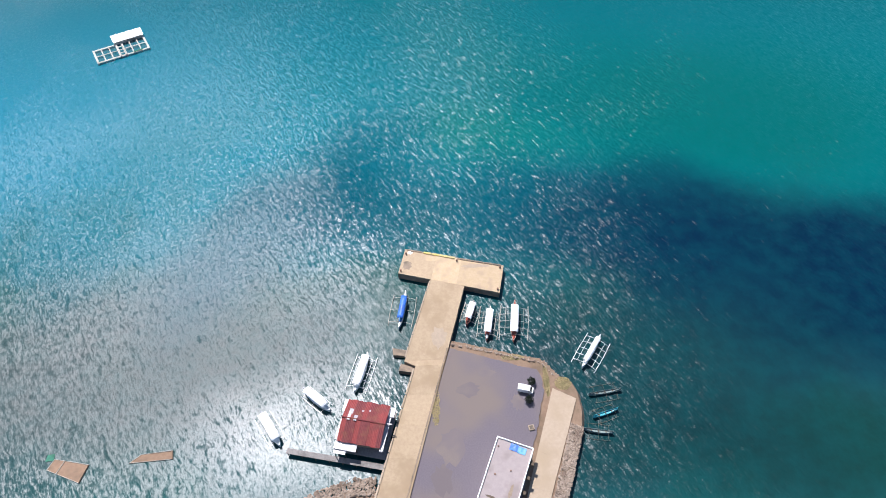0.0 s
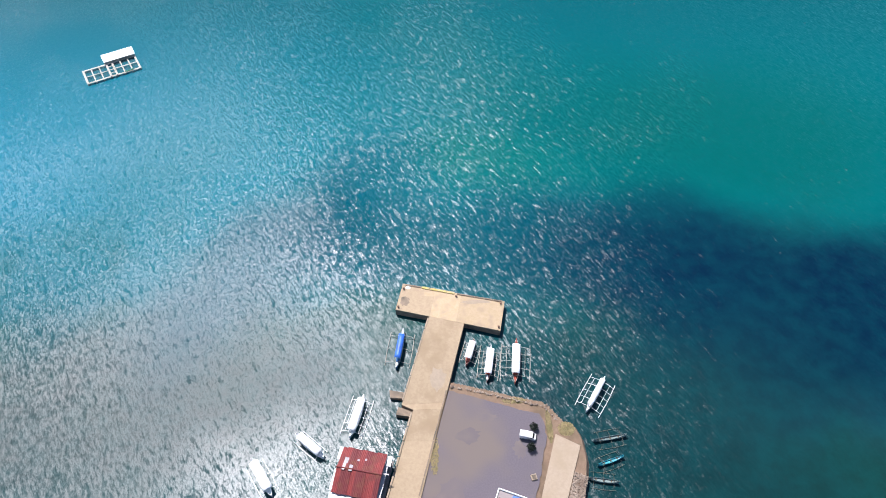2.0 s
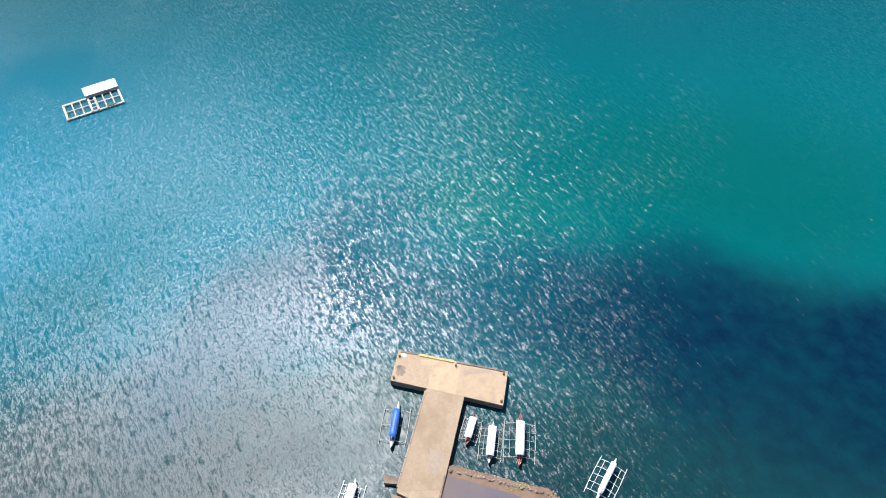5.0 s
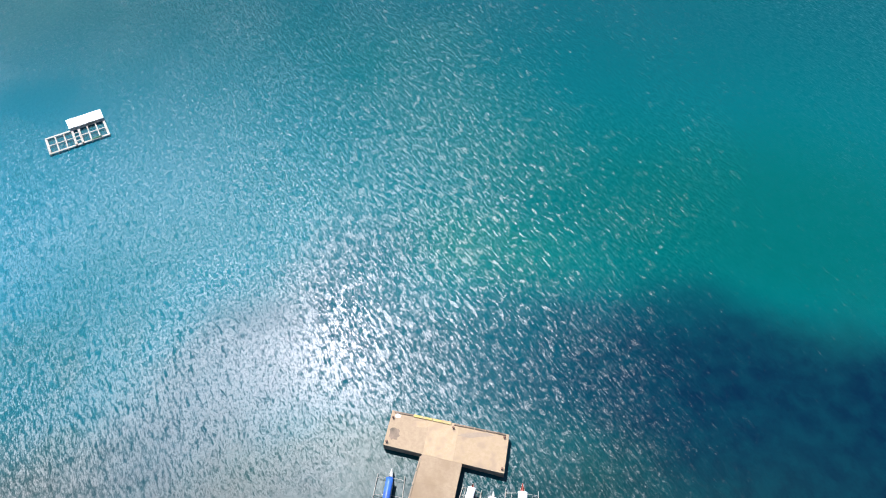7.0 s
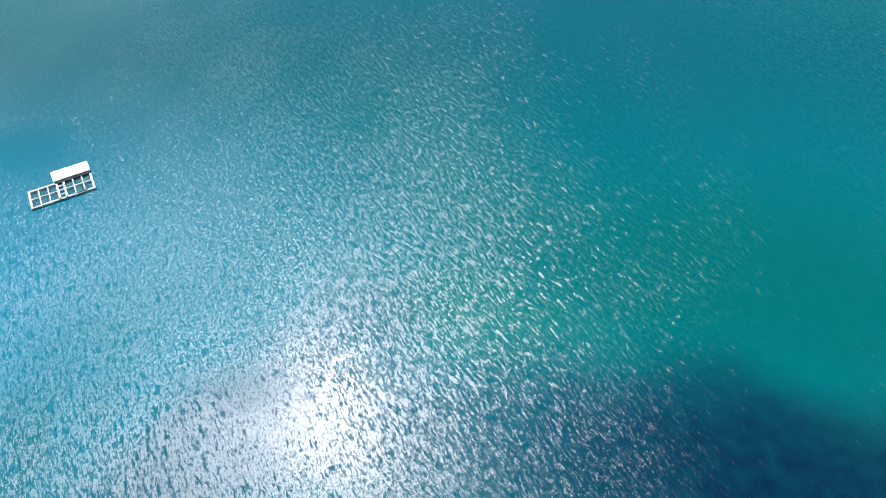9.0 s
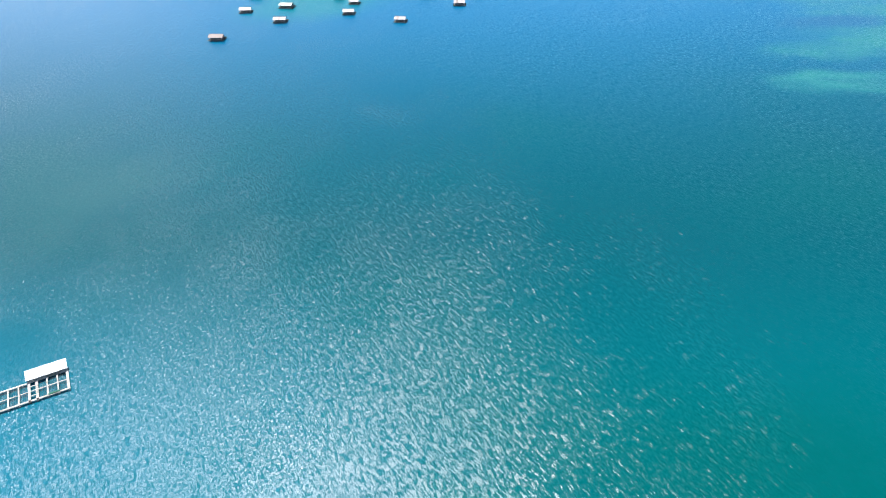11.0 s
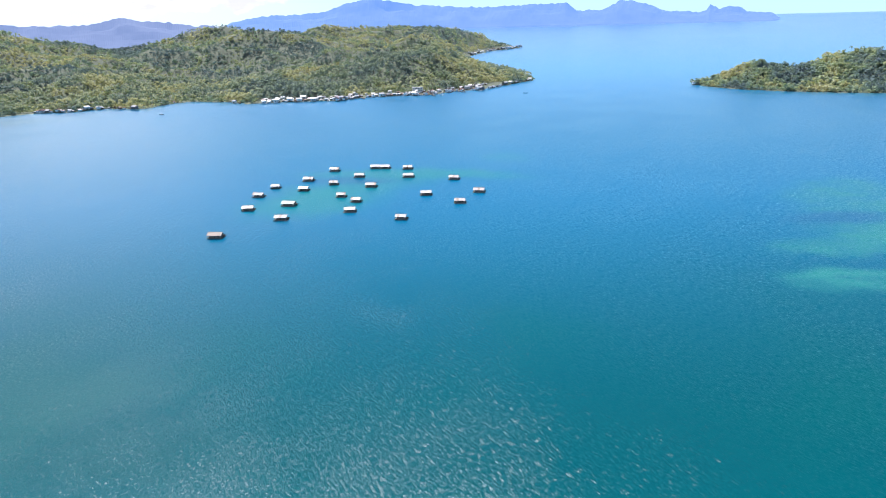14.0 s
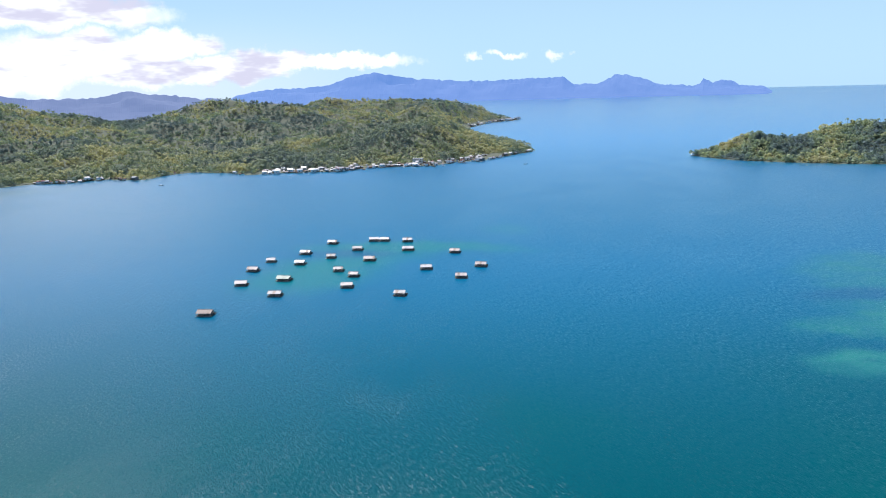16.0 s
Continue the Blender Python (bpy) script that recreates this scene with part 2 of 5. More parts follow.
GRASS = surface("dry_weeds", (0.24, 0.19, 0.09), (0.32, 0.25, 0.13), (0.18, 0.15, 0.07), 2.0, 0.6, 0.95)


def sea_material():
    m, n, at = shader("sea_water")
    warp = n.add("VectorMath", {0: n.add("TexNoise", {"Vector": at, "Scale": 0.03, "Detail": 4.0, "Roughness": 0.6}).outputs["Color"],
                                1: (0.5, 0.5, 0.5)}, operation="SUBTRACT").outputs[0]

    def bent(metres):
        s = n.add("VectorMath", {0: warp, 1: (metres, metres, 0.0)}, operation="MULTIPLY").outputs[0]
        return n.add("VectorMath", {0: at, 1: s}, operation="ADD").outputs[0]

    def patch(cx, cy, rx, ry, turn, soft, wobble):
        """1 inside an ellipse with an uneven rim, 0 outside."""
        p = n.add("VectorMath", {0: bent(wobble), 1: (cx, cy, 0.0)}, operation="SUBTRACT").outputs[0]
        q = n.xyz(n.add("VectorRotate", {"Vector": p, "Angle": radians(-turn)}, rotation_type="Z_AXIS").outputs[0])
        a, b = n.math("DIVIDE", q[0], rx), n.math("DIVIDE", q[1], ry)
        r = n.math("SQRT", n.math("ADD", n.math("MULTIPLY", a, a), n.math("MULTIPLY", b, b)))
        return n.ramp(r, 1.0 + soft, 1.0 - soft)

    p = n.xyz(at)
    # sky's reflection put into the base colour: bluer leftwards and with distance
    c = n.mix(n.ramp(p[0], 60, -110), (0.0003, 0.098, 0.106), (0.001, 0.136, 0.200))
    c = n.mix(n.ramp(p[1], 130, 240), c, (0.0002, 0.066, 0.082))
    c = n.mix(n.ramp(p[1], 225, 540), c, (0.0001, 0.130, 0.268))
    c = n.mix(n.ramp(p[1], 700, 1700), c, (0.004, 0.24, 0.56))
    c = n.mix(n.math("MULTIPLY", n.ramp(n.noise(at, 0.009, 3.0), 0.45, 0.66, 0.0, 0.4), n.ramp(p[1], 420, 250)), c, (0.0005, 0.086, 0.084))
    c = n.mix(n.math("MULTIPLY", patch(78, 140, 48, 26, -10, 0.7, 20), 0.75), c, (0.0003, 0.074, 0.064))
    # shallows over sand and weed round the quay
    c = n.mix(n.ramp(p[1], 118, 62), c, (0.010, 0.052, 0.056))
    c = n.mix(n.math("MULTIPLY", n.ramp(n.noise(bent(20), 0.045, 3.0), 0.42, 0.6), n.ramp(p[1], 130, 80, 0.0, 0.6)), c, (0.006, 0.058, 0.052))
    # grey patch: shallow sand, with the glint's grey sheen put into the colour
    c = n.mix(n.math("MULTIPLY", patch(-60, 66, 46, 21, 8, 0.55, 22), 0.75), c, (0.046, 0.058, 0.056))
    c = n.mix(n.math("MULTIPLY", patch(17, 129, 20, 11, -20, 0.7, 18), 0.6), c, (0.002, 0.105, 0.090))
    # darker tint round the pier's head; its eastmost patch is painted cloud shadow
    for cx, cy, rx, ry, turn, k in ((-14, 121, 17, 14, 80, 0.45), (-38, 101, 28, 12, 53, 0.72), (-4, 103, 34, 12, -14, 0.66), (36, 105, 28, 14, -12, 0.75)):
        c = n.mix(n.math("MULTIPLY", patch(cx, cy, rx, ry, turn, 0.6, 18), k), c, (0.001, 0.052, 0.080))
    # the navy patches are a cloud's shadow painted in; inshore lies the weed bed
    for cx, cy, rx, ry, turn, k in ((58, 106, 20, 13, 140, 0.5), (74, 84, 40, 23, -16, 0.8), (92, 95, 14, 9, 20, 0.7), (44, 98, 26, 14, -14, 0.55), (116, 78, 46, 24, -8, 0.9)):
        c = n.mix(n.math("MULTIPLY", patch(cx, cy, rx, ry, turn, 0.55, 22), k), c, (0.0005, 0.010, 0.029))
    c = n.mix(n.math("MULTIPLY", patch(66, 46, 40, 10, -6, 0.6, 22), 0.75), c, (0.004, 0.024, 0.017))
    c = n.mix(n.math("MULTIPLY", patch(-9, 75, 8, 16, -15, 0.7, 10), 0.8), c, (0.006, 0.055, 0.045))
    c = n.mix(n.math("MULTIPLY", patch(30, 60, 44, 22, -6, 0.7, 18), 0.8), c, (0.004, 0.021, 0.026))
    # shoals under the fish farm and the reef beside it
    shoal = (0.004, 0.180, 0.185)
    for cx, cy, rx, ry, turn, k in ((-78, 505, 40, 30, 35, 0.7), (-60, 545, 50, 22, 20, 0.6), (-30, 585, 62, 16, -4, 0.75), (25, 575, 40, 12, -8, 0.45), (57, 640, 19, 18, 0, 0.3)):
        c = n.mix(n.math("MULTIPLY", patch(cx, cy, rx, ry, turn, 0.6, 40), k), c, shoal)
    c = n.mix(n.math("MULTIPLY", patch(-62, 566, 34, 9, -6, 0.6, 20), 0.7), c, (0.001, 0.085, 0.19))
    weed = n.ramp(n.noise(n.scaled(bent(20), 0.7, 1, 1, 0), 0.045, 6.0, 0.7), 0.38, 0.58, 1.0, 0.45)
    for cx, cy, rx, ry, turn, k in ((256, 492, 46, 30, 40, 0.75), (262, 430, 62, 40, 25, 0.75), (206, 400, 40, 13, 8, 0.8), (176, 352, 24, 16, -4, 0.9), (210, 352, 22, 15, -4, 0.6), (330, 430, 60, 44, 0, 0.7)):
        c = n.mix(n.math("MULTIPLY", n.math("MULTIPLY", patch(cx, cy, rx, ry, turn, 0.45, 34), weed), k), c, (0.026, 0.190, 0.180))
    c = n.mix(n.math("MULTIPLY", patch(222, 442, 28, 11, 8, 0.5, 18), 0.75), c, (0.004, 0.085, 0.20))
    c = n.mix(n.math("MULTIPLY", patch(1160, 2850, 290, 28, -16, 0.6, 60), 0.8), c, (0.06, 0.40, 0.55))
    for cx, cy, rx, ry, turn in ((660, 985, 170, 22, -16), (-640, 900, 160, 30, 20)):
        c = n.mix(n.math("MULTIPLY", patch(cx, cy, rx, ry, turn, 0.8, 30), 0.5), c, (0.006, 0.115, 0.150))
    c = n.mix(n.ramp(n.noise(at, 0.25, 5.0, 0.7), 0.3, 0.7, 0.0, 0.12), c, (0.006, 0.12, 0.13))
    # wind chop: short crests, finer ripples between them, and gusts that roughen it in patches
    gust = n.ramp(n.noise(n.scaled(bent(16), 1, 0.6, 1, -20), 0.028, 1.0, 0.45), 0.15, 0.85, 0.62, 1.38)
    lee = n.math("MULTIPLY", n.ramp(n.math("ADD", p[1], n.math("MULTIPLY", n.xyz(warp)[1], 50.0)), 50, 98, 0.52, 0.0), n.ramp(p[0], 22, -8, 0.35, 1.0))
    gust = n.math("MULTIPLY", gust, n.math("SUBTRACT", 1.0, lee))
    gust = n.math("MULTIPLY", gust, n.ramp(n.math("ADD", p[0], n.math("MULTIPLY", n.xyz(warp)[0], 60.0)), 60, -70, 0.85, 1.35))
    gust = n.math("MULTIPLY", gust, n.ramp(p[1], 350, 1000, 1.0, 0.4))
    for cx, cy, rx, ry, turn, k in ((80, 74, 60, 40, -10, 0.15), (-9, 74, 9, 17, -15, 0.5), (4, 72, 9, 8, 0, 0.3), (-22, 45, 16, 6, -12, 0.3), (-101, 186, 15, 9, -20, 0.6), (-92, 178, 10, 6, 30, 0.5), (47, 139, 17, 5, 3, -0.35),
                                    (-88, 112, 30, 21, 42, -0.5), (-8, 60, 5, 24, -15, 0.5), (-38, 102, 27, 12, 53, 0.34), (-8, 106, 30, 13, -10, 0.30), (-14, 122, 18, 14, 80, 0.25), (-62, 240, 44, 9, -48, 0.15), (-20, 325, 16, 7, -40, -0.3), (35, 271, 10, 3.5, -30, -0.4)):
        gust = n.math("MULTIPLY", gust, n.math("SUBTRACT", 1.0, n.math("MULTIPLY", patch(cx, cy, rx, ry, turn, 0.6, 8), k)))
    def wave(along, across, turn, at_, detail=1.0):
        return n.math("SUBTRACT", n.noise(n.scaled(at_, along, across, 0.4, turn), 1.0, detail, 0.5), 0.5)

    # slopes of the chop down the wind and across it
    near = bent(5)
    down = n.math("MULTIPLY", wave(1.7, 0.46, 29, near), 0.62)
    for along, across, turn, k in ((0.55, 0.17, 33, 0.14), (3.6, 1.1, 26, 0.62), (7.0, 2.6, 32, 0.46)):
        down = n.math("ADD", down, n.math("MULTIPLY", wave(along, across, turn, near if along < 1 else at), k))
    peaks = n.ramp(wave(1.0, 0.26, 30, near, 0.0), 0.12, 0.26, 0.0, 0.14)
    down = n.math("SUBTRACT", down, peaks)
    side = n.math("ADD", n.math("MULTIPLY", wave(1.4, 1.0, -40, near), 0.32), n.math("MULTIPLY", wave(3.6, 2.8, 75, at), 0.45))
    down, side = n.math("MULTIPLY", down, gust), n.math("MULTIPLY", side, gust)
    wc, ws = math.cos(radians(29)), math.sin(radians(29))
    sx = n.math("SUBTRACT", n.math("MULTIPLY", down, wc), n.math("MULTIPLY", side, ws))
    sy = n.math("ADD", n.math("MULTIPLY", down, ws), n.math("MULTIPLY", side, wc))
    normal = n.add("VectorMath", {0: n.add("CombineXYZ", {0: sx, 1: sy, 2: 1.0}).outputs[0]}, operation="NORMALIZE").outputs[0]
    # fine ripple below the chop: rougher under the gusts, smoother in the slicks
    rough = n.ramp(n.noise(n.scaled(bent(30), 1, 0.7, 1, -20), 0.022, 2.0, 0.5), 0.30, 0.70, 0.31, 0.38)
    for cx, cy, rx, ry, turn, k in ((-45, 125, 10, 6, -8, -0.04), (-18, 115, 13, 10, 110, -0.05), (-34, 116, 9, 5, -5, 0.04), (-88, 112, 30, 21, 42, 0.07), (-8, 60, 5, 24, -15, -0.09), (-27, 53, 15, 11, 20, -0.10), (-64, 68, 44, 24, 8, 0.07)):
        rough = n.math("ADD", rough, n.math("MULTIPLY", patch(cx, cy, rx, ry, turn, 0.8, 10), k))
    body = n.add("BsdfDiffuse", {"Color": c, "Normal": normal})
    # reflection is tinted down near the quay, full strength far out
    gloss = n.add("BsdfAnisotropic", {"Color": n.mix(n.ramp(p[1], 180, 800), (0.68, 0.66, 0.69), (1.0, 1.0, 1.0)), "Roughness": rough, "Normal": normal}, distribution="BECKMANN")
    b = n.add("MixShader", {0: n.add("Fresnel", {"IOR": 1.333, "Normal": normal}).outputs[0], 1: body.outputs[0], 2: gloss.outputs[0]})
    n.tree.links.new(b.outputs[0], n.add("OutputMaterial").inputs["Surface"])
    return m


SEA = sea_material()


# ---- mesh tools ----
def mesh_object(name, bm, material, smooth=False):
    me = bpy.data.meshes.new(name)
    bmesh.ops.recalc_face_normals(bm, faces=bm.faces)
    bm.to_mesh(me)
    bm.free()
    me.materials.append(material)
    if smooth:
        me.polygons.foreach_set("use_smooth", [True] * len(me.polygons))
    return new(name, me)


def part(name, bm, material, parent, label="", smooth=False):
    ob = mesh_object(name, bm, material, smooth)
    ob.parent = parent
    return tagged(ob, label)


def array_object(name, verts, faces, material, smooth=False):
    me = bpy.data.meshes.new(name)
    me.from_pydata(verts, [], faces)
    me.update()
    me.materials.append(material)
    if smooth:
        me.polygons.foreach_set("use_smooth", [True] * len(me.polygons))
    return new(name, me)


def box(bm, x0, x1, y0, y1, z0, z1, bevel=0.0):
    r = bmesh.ops.create_cube(bm, size=1.0)
    for v in r["verts"]:
        v.co = Vector((x0 + (v.co.x + 0.5) * (x1 - x0), y0 + (v.co.y + 0.5) * (y1 - y0), z0 + (v.co.z + 0.5) * (z1 - z0)))
    if bevel:
        es = {e for v in r["verts"] for e in v.link_edges}
        bmesh.ops.bevel(bm, geom=list(es), offset=bevel, segments=1, affect="EDGES")
    return bm


def cube(x0, x1, y0, y1, z0, z1, bevel=0.0):
    return box(bmesh.new(), x0, x1, y0, y1, z0, z1, bevel)


def prism(pts, z0, z1, grow=0.0, bm=None):
    """An upright block over a polygon; its foot may be wider than its top by grow metres. z1 may be a list, point by point."""
    bm = bm or bmesh.new()
    cx, cy = sum(p[0] for p in pts) / len(pts), sum(p[1] for p in pts) / len(pts)
    n = len(pts)
    foot = []
    for i, (x, y) in enumerate(pts):
        a, b = Vector(pts[i - 1]), Vector(pts[(i + 1) % n])
        t = (b - a).normalized()
        out = Vector((t.y, -t.x))
        foot.append(bm.verts.new((x + out.x * grow, y + out.y * grow, z0)))
    tops = z1 if isinstance(z1, (list, tuple)) else [z1] * n
    top = [bm.verts.new((x, y, z)) for (x, y), z in zip(pts, tops)]
    bm.faces.new(top)
    bm.faces.new(foot[::-1])
    for i in range(n):
        j = (i + 1) % n
        bm.faces.new((foot[i], foot[j], top[j], top[i]))
    return bm


def tube(bm, pts, r, sides=6, taper=1.0):
    rings = []
    for i, p in enumerate(pts):
        a, b = Vector(pts[max(i - 1, 0)]), Vector(pts[min(i + 1, len(pts) - 1)])
        t = (b - a).normalized()
        side = t.cross(Vector((0, 0, 1)))
        side = side.normalized() if side.length > 0.01 else Vector((1, 0, 0))
        up = side.cross(t)
        k = r * (1 + (taper - 1) * i / (len(pts) - 1))
        rings.append([bm.verts.new(Vector(p) + side * (k * math.cos(2 * math.pi * j / sides)) + up * (k * math.sin(2 * math.pi * j / sides)))
                      for j in range(sides)])
    for a, b in zip(rings, rings[1:]):
        for j in range(sides):
            bm.faces.new((a[j], a[(j + 1) % sides], b[(j + 1) % sides], b[j]))
    bm.faces.new(rings[0][::-1])
    bm.faces.new(rings[-1])
    return bm


def rod(p, q, r, sides=6):
    return tube(bmesh.new(), [p, q], r, sides)


def thing(name, m, label, category, group=""):
    ob = new(name)
    ob.matrix_world = m
    return tagged(ob, label, category, group)


# ---- sea ----
def sheet_height(r):
    """The sea is flat round the bay; the far water is bent up to meet the camera's horizon line."""
    return 87.0 * max(0.0, (r - 1600.0) / 3250.0) ** 2


def sea():
    rings = [0, 20, 60, 120, 200, 300, 450, 650, 900, 1200] + [1600 + 130 * i for i in range(26)]
    n = 128
    verts, faces = [(0.0, 0.0, 0.0)], []
    for r in rings[1:]:
        for j in range(n):
            a = 2 * math.pi * j / n
            verts.append((r * math.cos(a), r * math.sin(a), sheet_height(r)))
    for j in range(n):
        faces.append((0, 1 + j, 1 + (j + 1) % n))
    for i in range(len(rings) - 2):
        for j in range(n):
            a, b = 1 + i * n, 1 + (i + 1) * n
            k = (j + 1) % n
            faces.append((a + j, b + j, b + k, a + k))
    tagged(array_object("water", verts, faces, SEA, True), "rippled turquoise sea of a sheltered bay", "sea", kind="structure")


sea()


# ---- the hills ----
def polygon_field(poly, X, Y):
    """Signed distance to a polygon's rim, positive inside."""
    d = np.full(X.shape, 1e9)
    inside = np.zeros(X.shape, bool)
    for (x0, y0), (x1, y1) in zip(poly, poly[1:] + poly[:1]):
        dx, dy = x1 - x0, y1 - y0
        t = np.clip(((X - x0) * dx + (Y - y0) * dy) / (dx * dx + dy * dy), 0, 1)
        d = np.minimum(d, np.hypot(X - x0 - t * dx, Y - y0 - t * dy))
        if dy:
            inside ^= ((Y >= y0) != (Y >= y1)) & (X < x0 + (Y - y0) * dx / dy)
    return np.where(inside, d, -d)


def value_noise(X, Y, size, seed):
    g = np.random.RandomState(seed).rand(64, 64)
    u, v = X / size, Y / size
    i, j = np.floor(u).astype(int), np.floor(v).astype(int)
    a, b = u - i, v - j
    a, b = a * a * (3 - 2 * a), b * b * (3 - 2 * b)
    i, j, k, l = i % 64, j % 64, (i + 1) % 64, (j + 1) % 64
    return (g[i, j] * (1 - a) + g[k, j] * a) * (1 - b) + (g[i, l] * (1 - a) + g[k, l] * a) * b


WEST = [(-1600, 760), (-900, 800), (-640, 950), (-592, 1000), (-567, 1034), (-517, 1031), (-480, 1066), (-411, 1042), (-410, 1085), (-389, 1130), (-322, 1108),
        (-279, 1079), (-232, 1088), (-150, 1092), (-112, 1128), (-70, 1142), (-17, 1138), (18, 1180), (64, 1196), (95, 1245),
        (172, 1345), (166, 1480), (98, 1833), (73, 2137), (160, 2400), (283, 2551), (230, 2680), (120, 2720), (150, 3000), (200, 3200),
        (130, 3300), (-200, 3300), (-900, 2700), (-2200, 2300), (-2200, 1200)]
WEST_HILLS = [(-590, 1905, 69, 140, 170), (-340, 2170, 54, 190, 180), (-108, 2330, 38, 170, 170), (39, 2560, 37, 120, 200), (60, 2850, 23, 110, 160), (-712, 1560, 19, 200, 150),
              (-1001, 1500, 75, 260, 220), (-200, 1560, 34, 170, 150), (-45, 1330, 30, 75, 60), (60, 1400, 14, 90, 60), (-30, 1600, 30, 110, 120), (-1250, 1950, 79, 220, 250),
              (-617, 1290, 12, 110, 80), (-460, 2100, 21, 110, 150), (-160, 1950, 25, 110, 110), (-420, 1600, 45, 130, 110), (-880, 1330, 40, 130, 90), (10, 2150, 43, 90, 150),
              (-760, 1900, 17, 120, 160)]
EAST = [(403, 1199), (415, 1157), (438, 1106), (497, 1058), (552, 1029), (600, 1010), (720, 975), (1000, 930), (1100, 1150), (980, 1420), (760, 1400), (600, 1330), (480, 1260)]
EAST_HILLS = [(640, 1170, 17, 90, 80), (771, 1160, 24, 120, 110), (1217, 1150, 44, 150, 130), (441, 1170, 40, 70, 60)]


def height(poly, hills, X, Y):
    d = polygon_field(poly, X, Y)
    h = np.zeros(X.shape)
    for cx, cy, top, sx, sy in hills:
        h = h + top * np.exp(-((X - cx) / sx) ** 2 / 1.4 - ((Y - cy) / sy) ** 2 / 1.4)
    ridge = 1 - np.abs(2 * value_noise(X + 0.3 * Y, Y, 170, 3) - 1)
    spur = 1 - np.abs(2 * value_noise(X - 0.4 * Y, Y + 0.2 * X, 85, 8) - 1)
    h = h * (0.66 + 0.34 * ridge + 0.22 * spur) + 14 * ridge * value_noise(X, Y, 260, 6) + 11 * spur * spur + 6 * value_noise(X, Y, 45, 4) - 6
    s = np.clip(d / 120, 0, 1)
    far = 87.0 * np.maximum(0, (np.hypot(X, Y) - 1600) / 3250) ** 2
    return np.where(d > 0, 0.8 + np.maximum(h + 2, 0) * s * s * (3 - 2 * s), np.maximum(-4, d * 0.15)) + far, d


def hillside(name, label, poly, hills, x0, x1, y0, y1, step):
    xs, ys = np.arange(x0, x1, step), np.arange(y0, y1, step)
    X, Y = np.meshgrid(xs, ys, indexing="ij")
    Z, d = height(poly, hills, X, Y)
    keep = d > -30
    nx, ny = X.shape
    verts = np.stack([X, Y, Z], -1).reshape(-1, 3)
    q = keep[:-1, :-1] & keep[1:, :-1] & keep[:-1, 1:] & keep[1:, 1:]
    i, j = np.nonzero(q)
    a = i * ny + j
    faces = np.stack([a, a + ny, a + ny + 1, a + 1], -1)
    used, inv = np.unique(faces, return_inverse=True)
    ob = array_object(name, verts[used].tolist(), inv.reshape(-1, 4).tolist(), FOREST_FLOOR, True)
    tagged(ob, label, "hill", kind="structure")


hillside("ground_west", "wooded hilly headland under green trees", WEST, WEST_HILLS, -1700, 320, 760, 3700, 20)
hillside("ground_east", "low wooded islet under green trees", EAST, EAST_HILLS, 380, 1120, 900, 1440, 12)


def crown_shapes(kinds, seed, fineness=2):
    """Uneven clumps of foliage of about one metre's radius: vertices and triangles."""
    rng = np.random.RandomState(seed)
    bm = bmesh.new()
    bmesh.ops.create_icosphere(bm, subdivisions=fineness, radius=1.0)
    v0 = np.array([v.co[:] for v in bm.verts])
    f0 = np.array([[v.index for v in f.verts] for f in bm.faces])
    bm.free()
    out = []
    for _ in range(kinds):
        lobes = rng.normal(size=(7, 3))
        lobes[:, 2] = np.abs(lobes[:, 2]) * 0.9
        lobes /= np.linalg.norm(lobes, axis=1)[:, None]
        k = np.max(np.clip(v0 @ lobes.T, 0, 1) ** 5, axis=1)
        r = (0.66 + 0.36 * k) * (1 + rng.uniform(-0.12, 0.12, len(v0)))
        v = v0 * r[:, None]
        v[:, 2] = np.where(v[:, 2] < 0, v[:, 2] * 0.5, v[:, 2] * 0.95)
        out.append((v, f0))
    return out


def tree_shapes(kinds, seed, sprays, lobes, lift):
    """Crowns of about one metre's radius: sprays of leaves over several uneven lobes, with gaps between them."""
    rng = np.random.RandomState(seed)
    out = []
    for _ in range(kinds):
        mid = rng.normal(size=(lobes, 3)) * (0.42, 0.42, 0.30)
        mid[:, 2] += lift + rng.uniform(-0.1, 0.35, lobes)
        size = rng.uniform(0.35, 0.62, lobes)
        v, f = [], []
        for i in range(sprays):
            k = i % lobes
            u = rng.normal(size=3)
            u[2] = abs(u[2]) * 1.2 - 0.15
            u /= np.linalg.norm(u)
            p = mid[k] + u * size[k] * rng.uniform(0.8, 1.1)
            n = u + rng.normal(size=3) * 0.28
            t = np.cross(n, rng.normal(size=3))
            t /= np.linalg.norm(t)
            b = np.cross(n, t)
            b /= np.linalg.norm(b)
            s = size[k] * rng.uniform(0.5, 0.95)
            j = len(v)
            v += [p + t * s, p - t * s * 0.5 + b * s * 0.8, p - t * s * 0.5 - b * s * 0.8]
            f.append((j, j + 1, j + 2))
        out.append((np.array(v), np.array(f)))
    return out


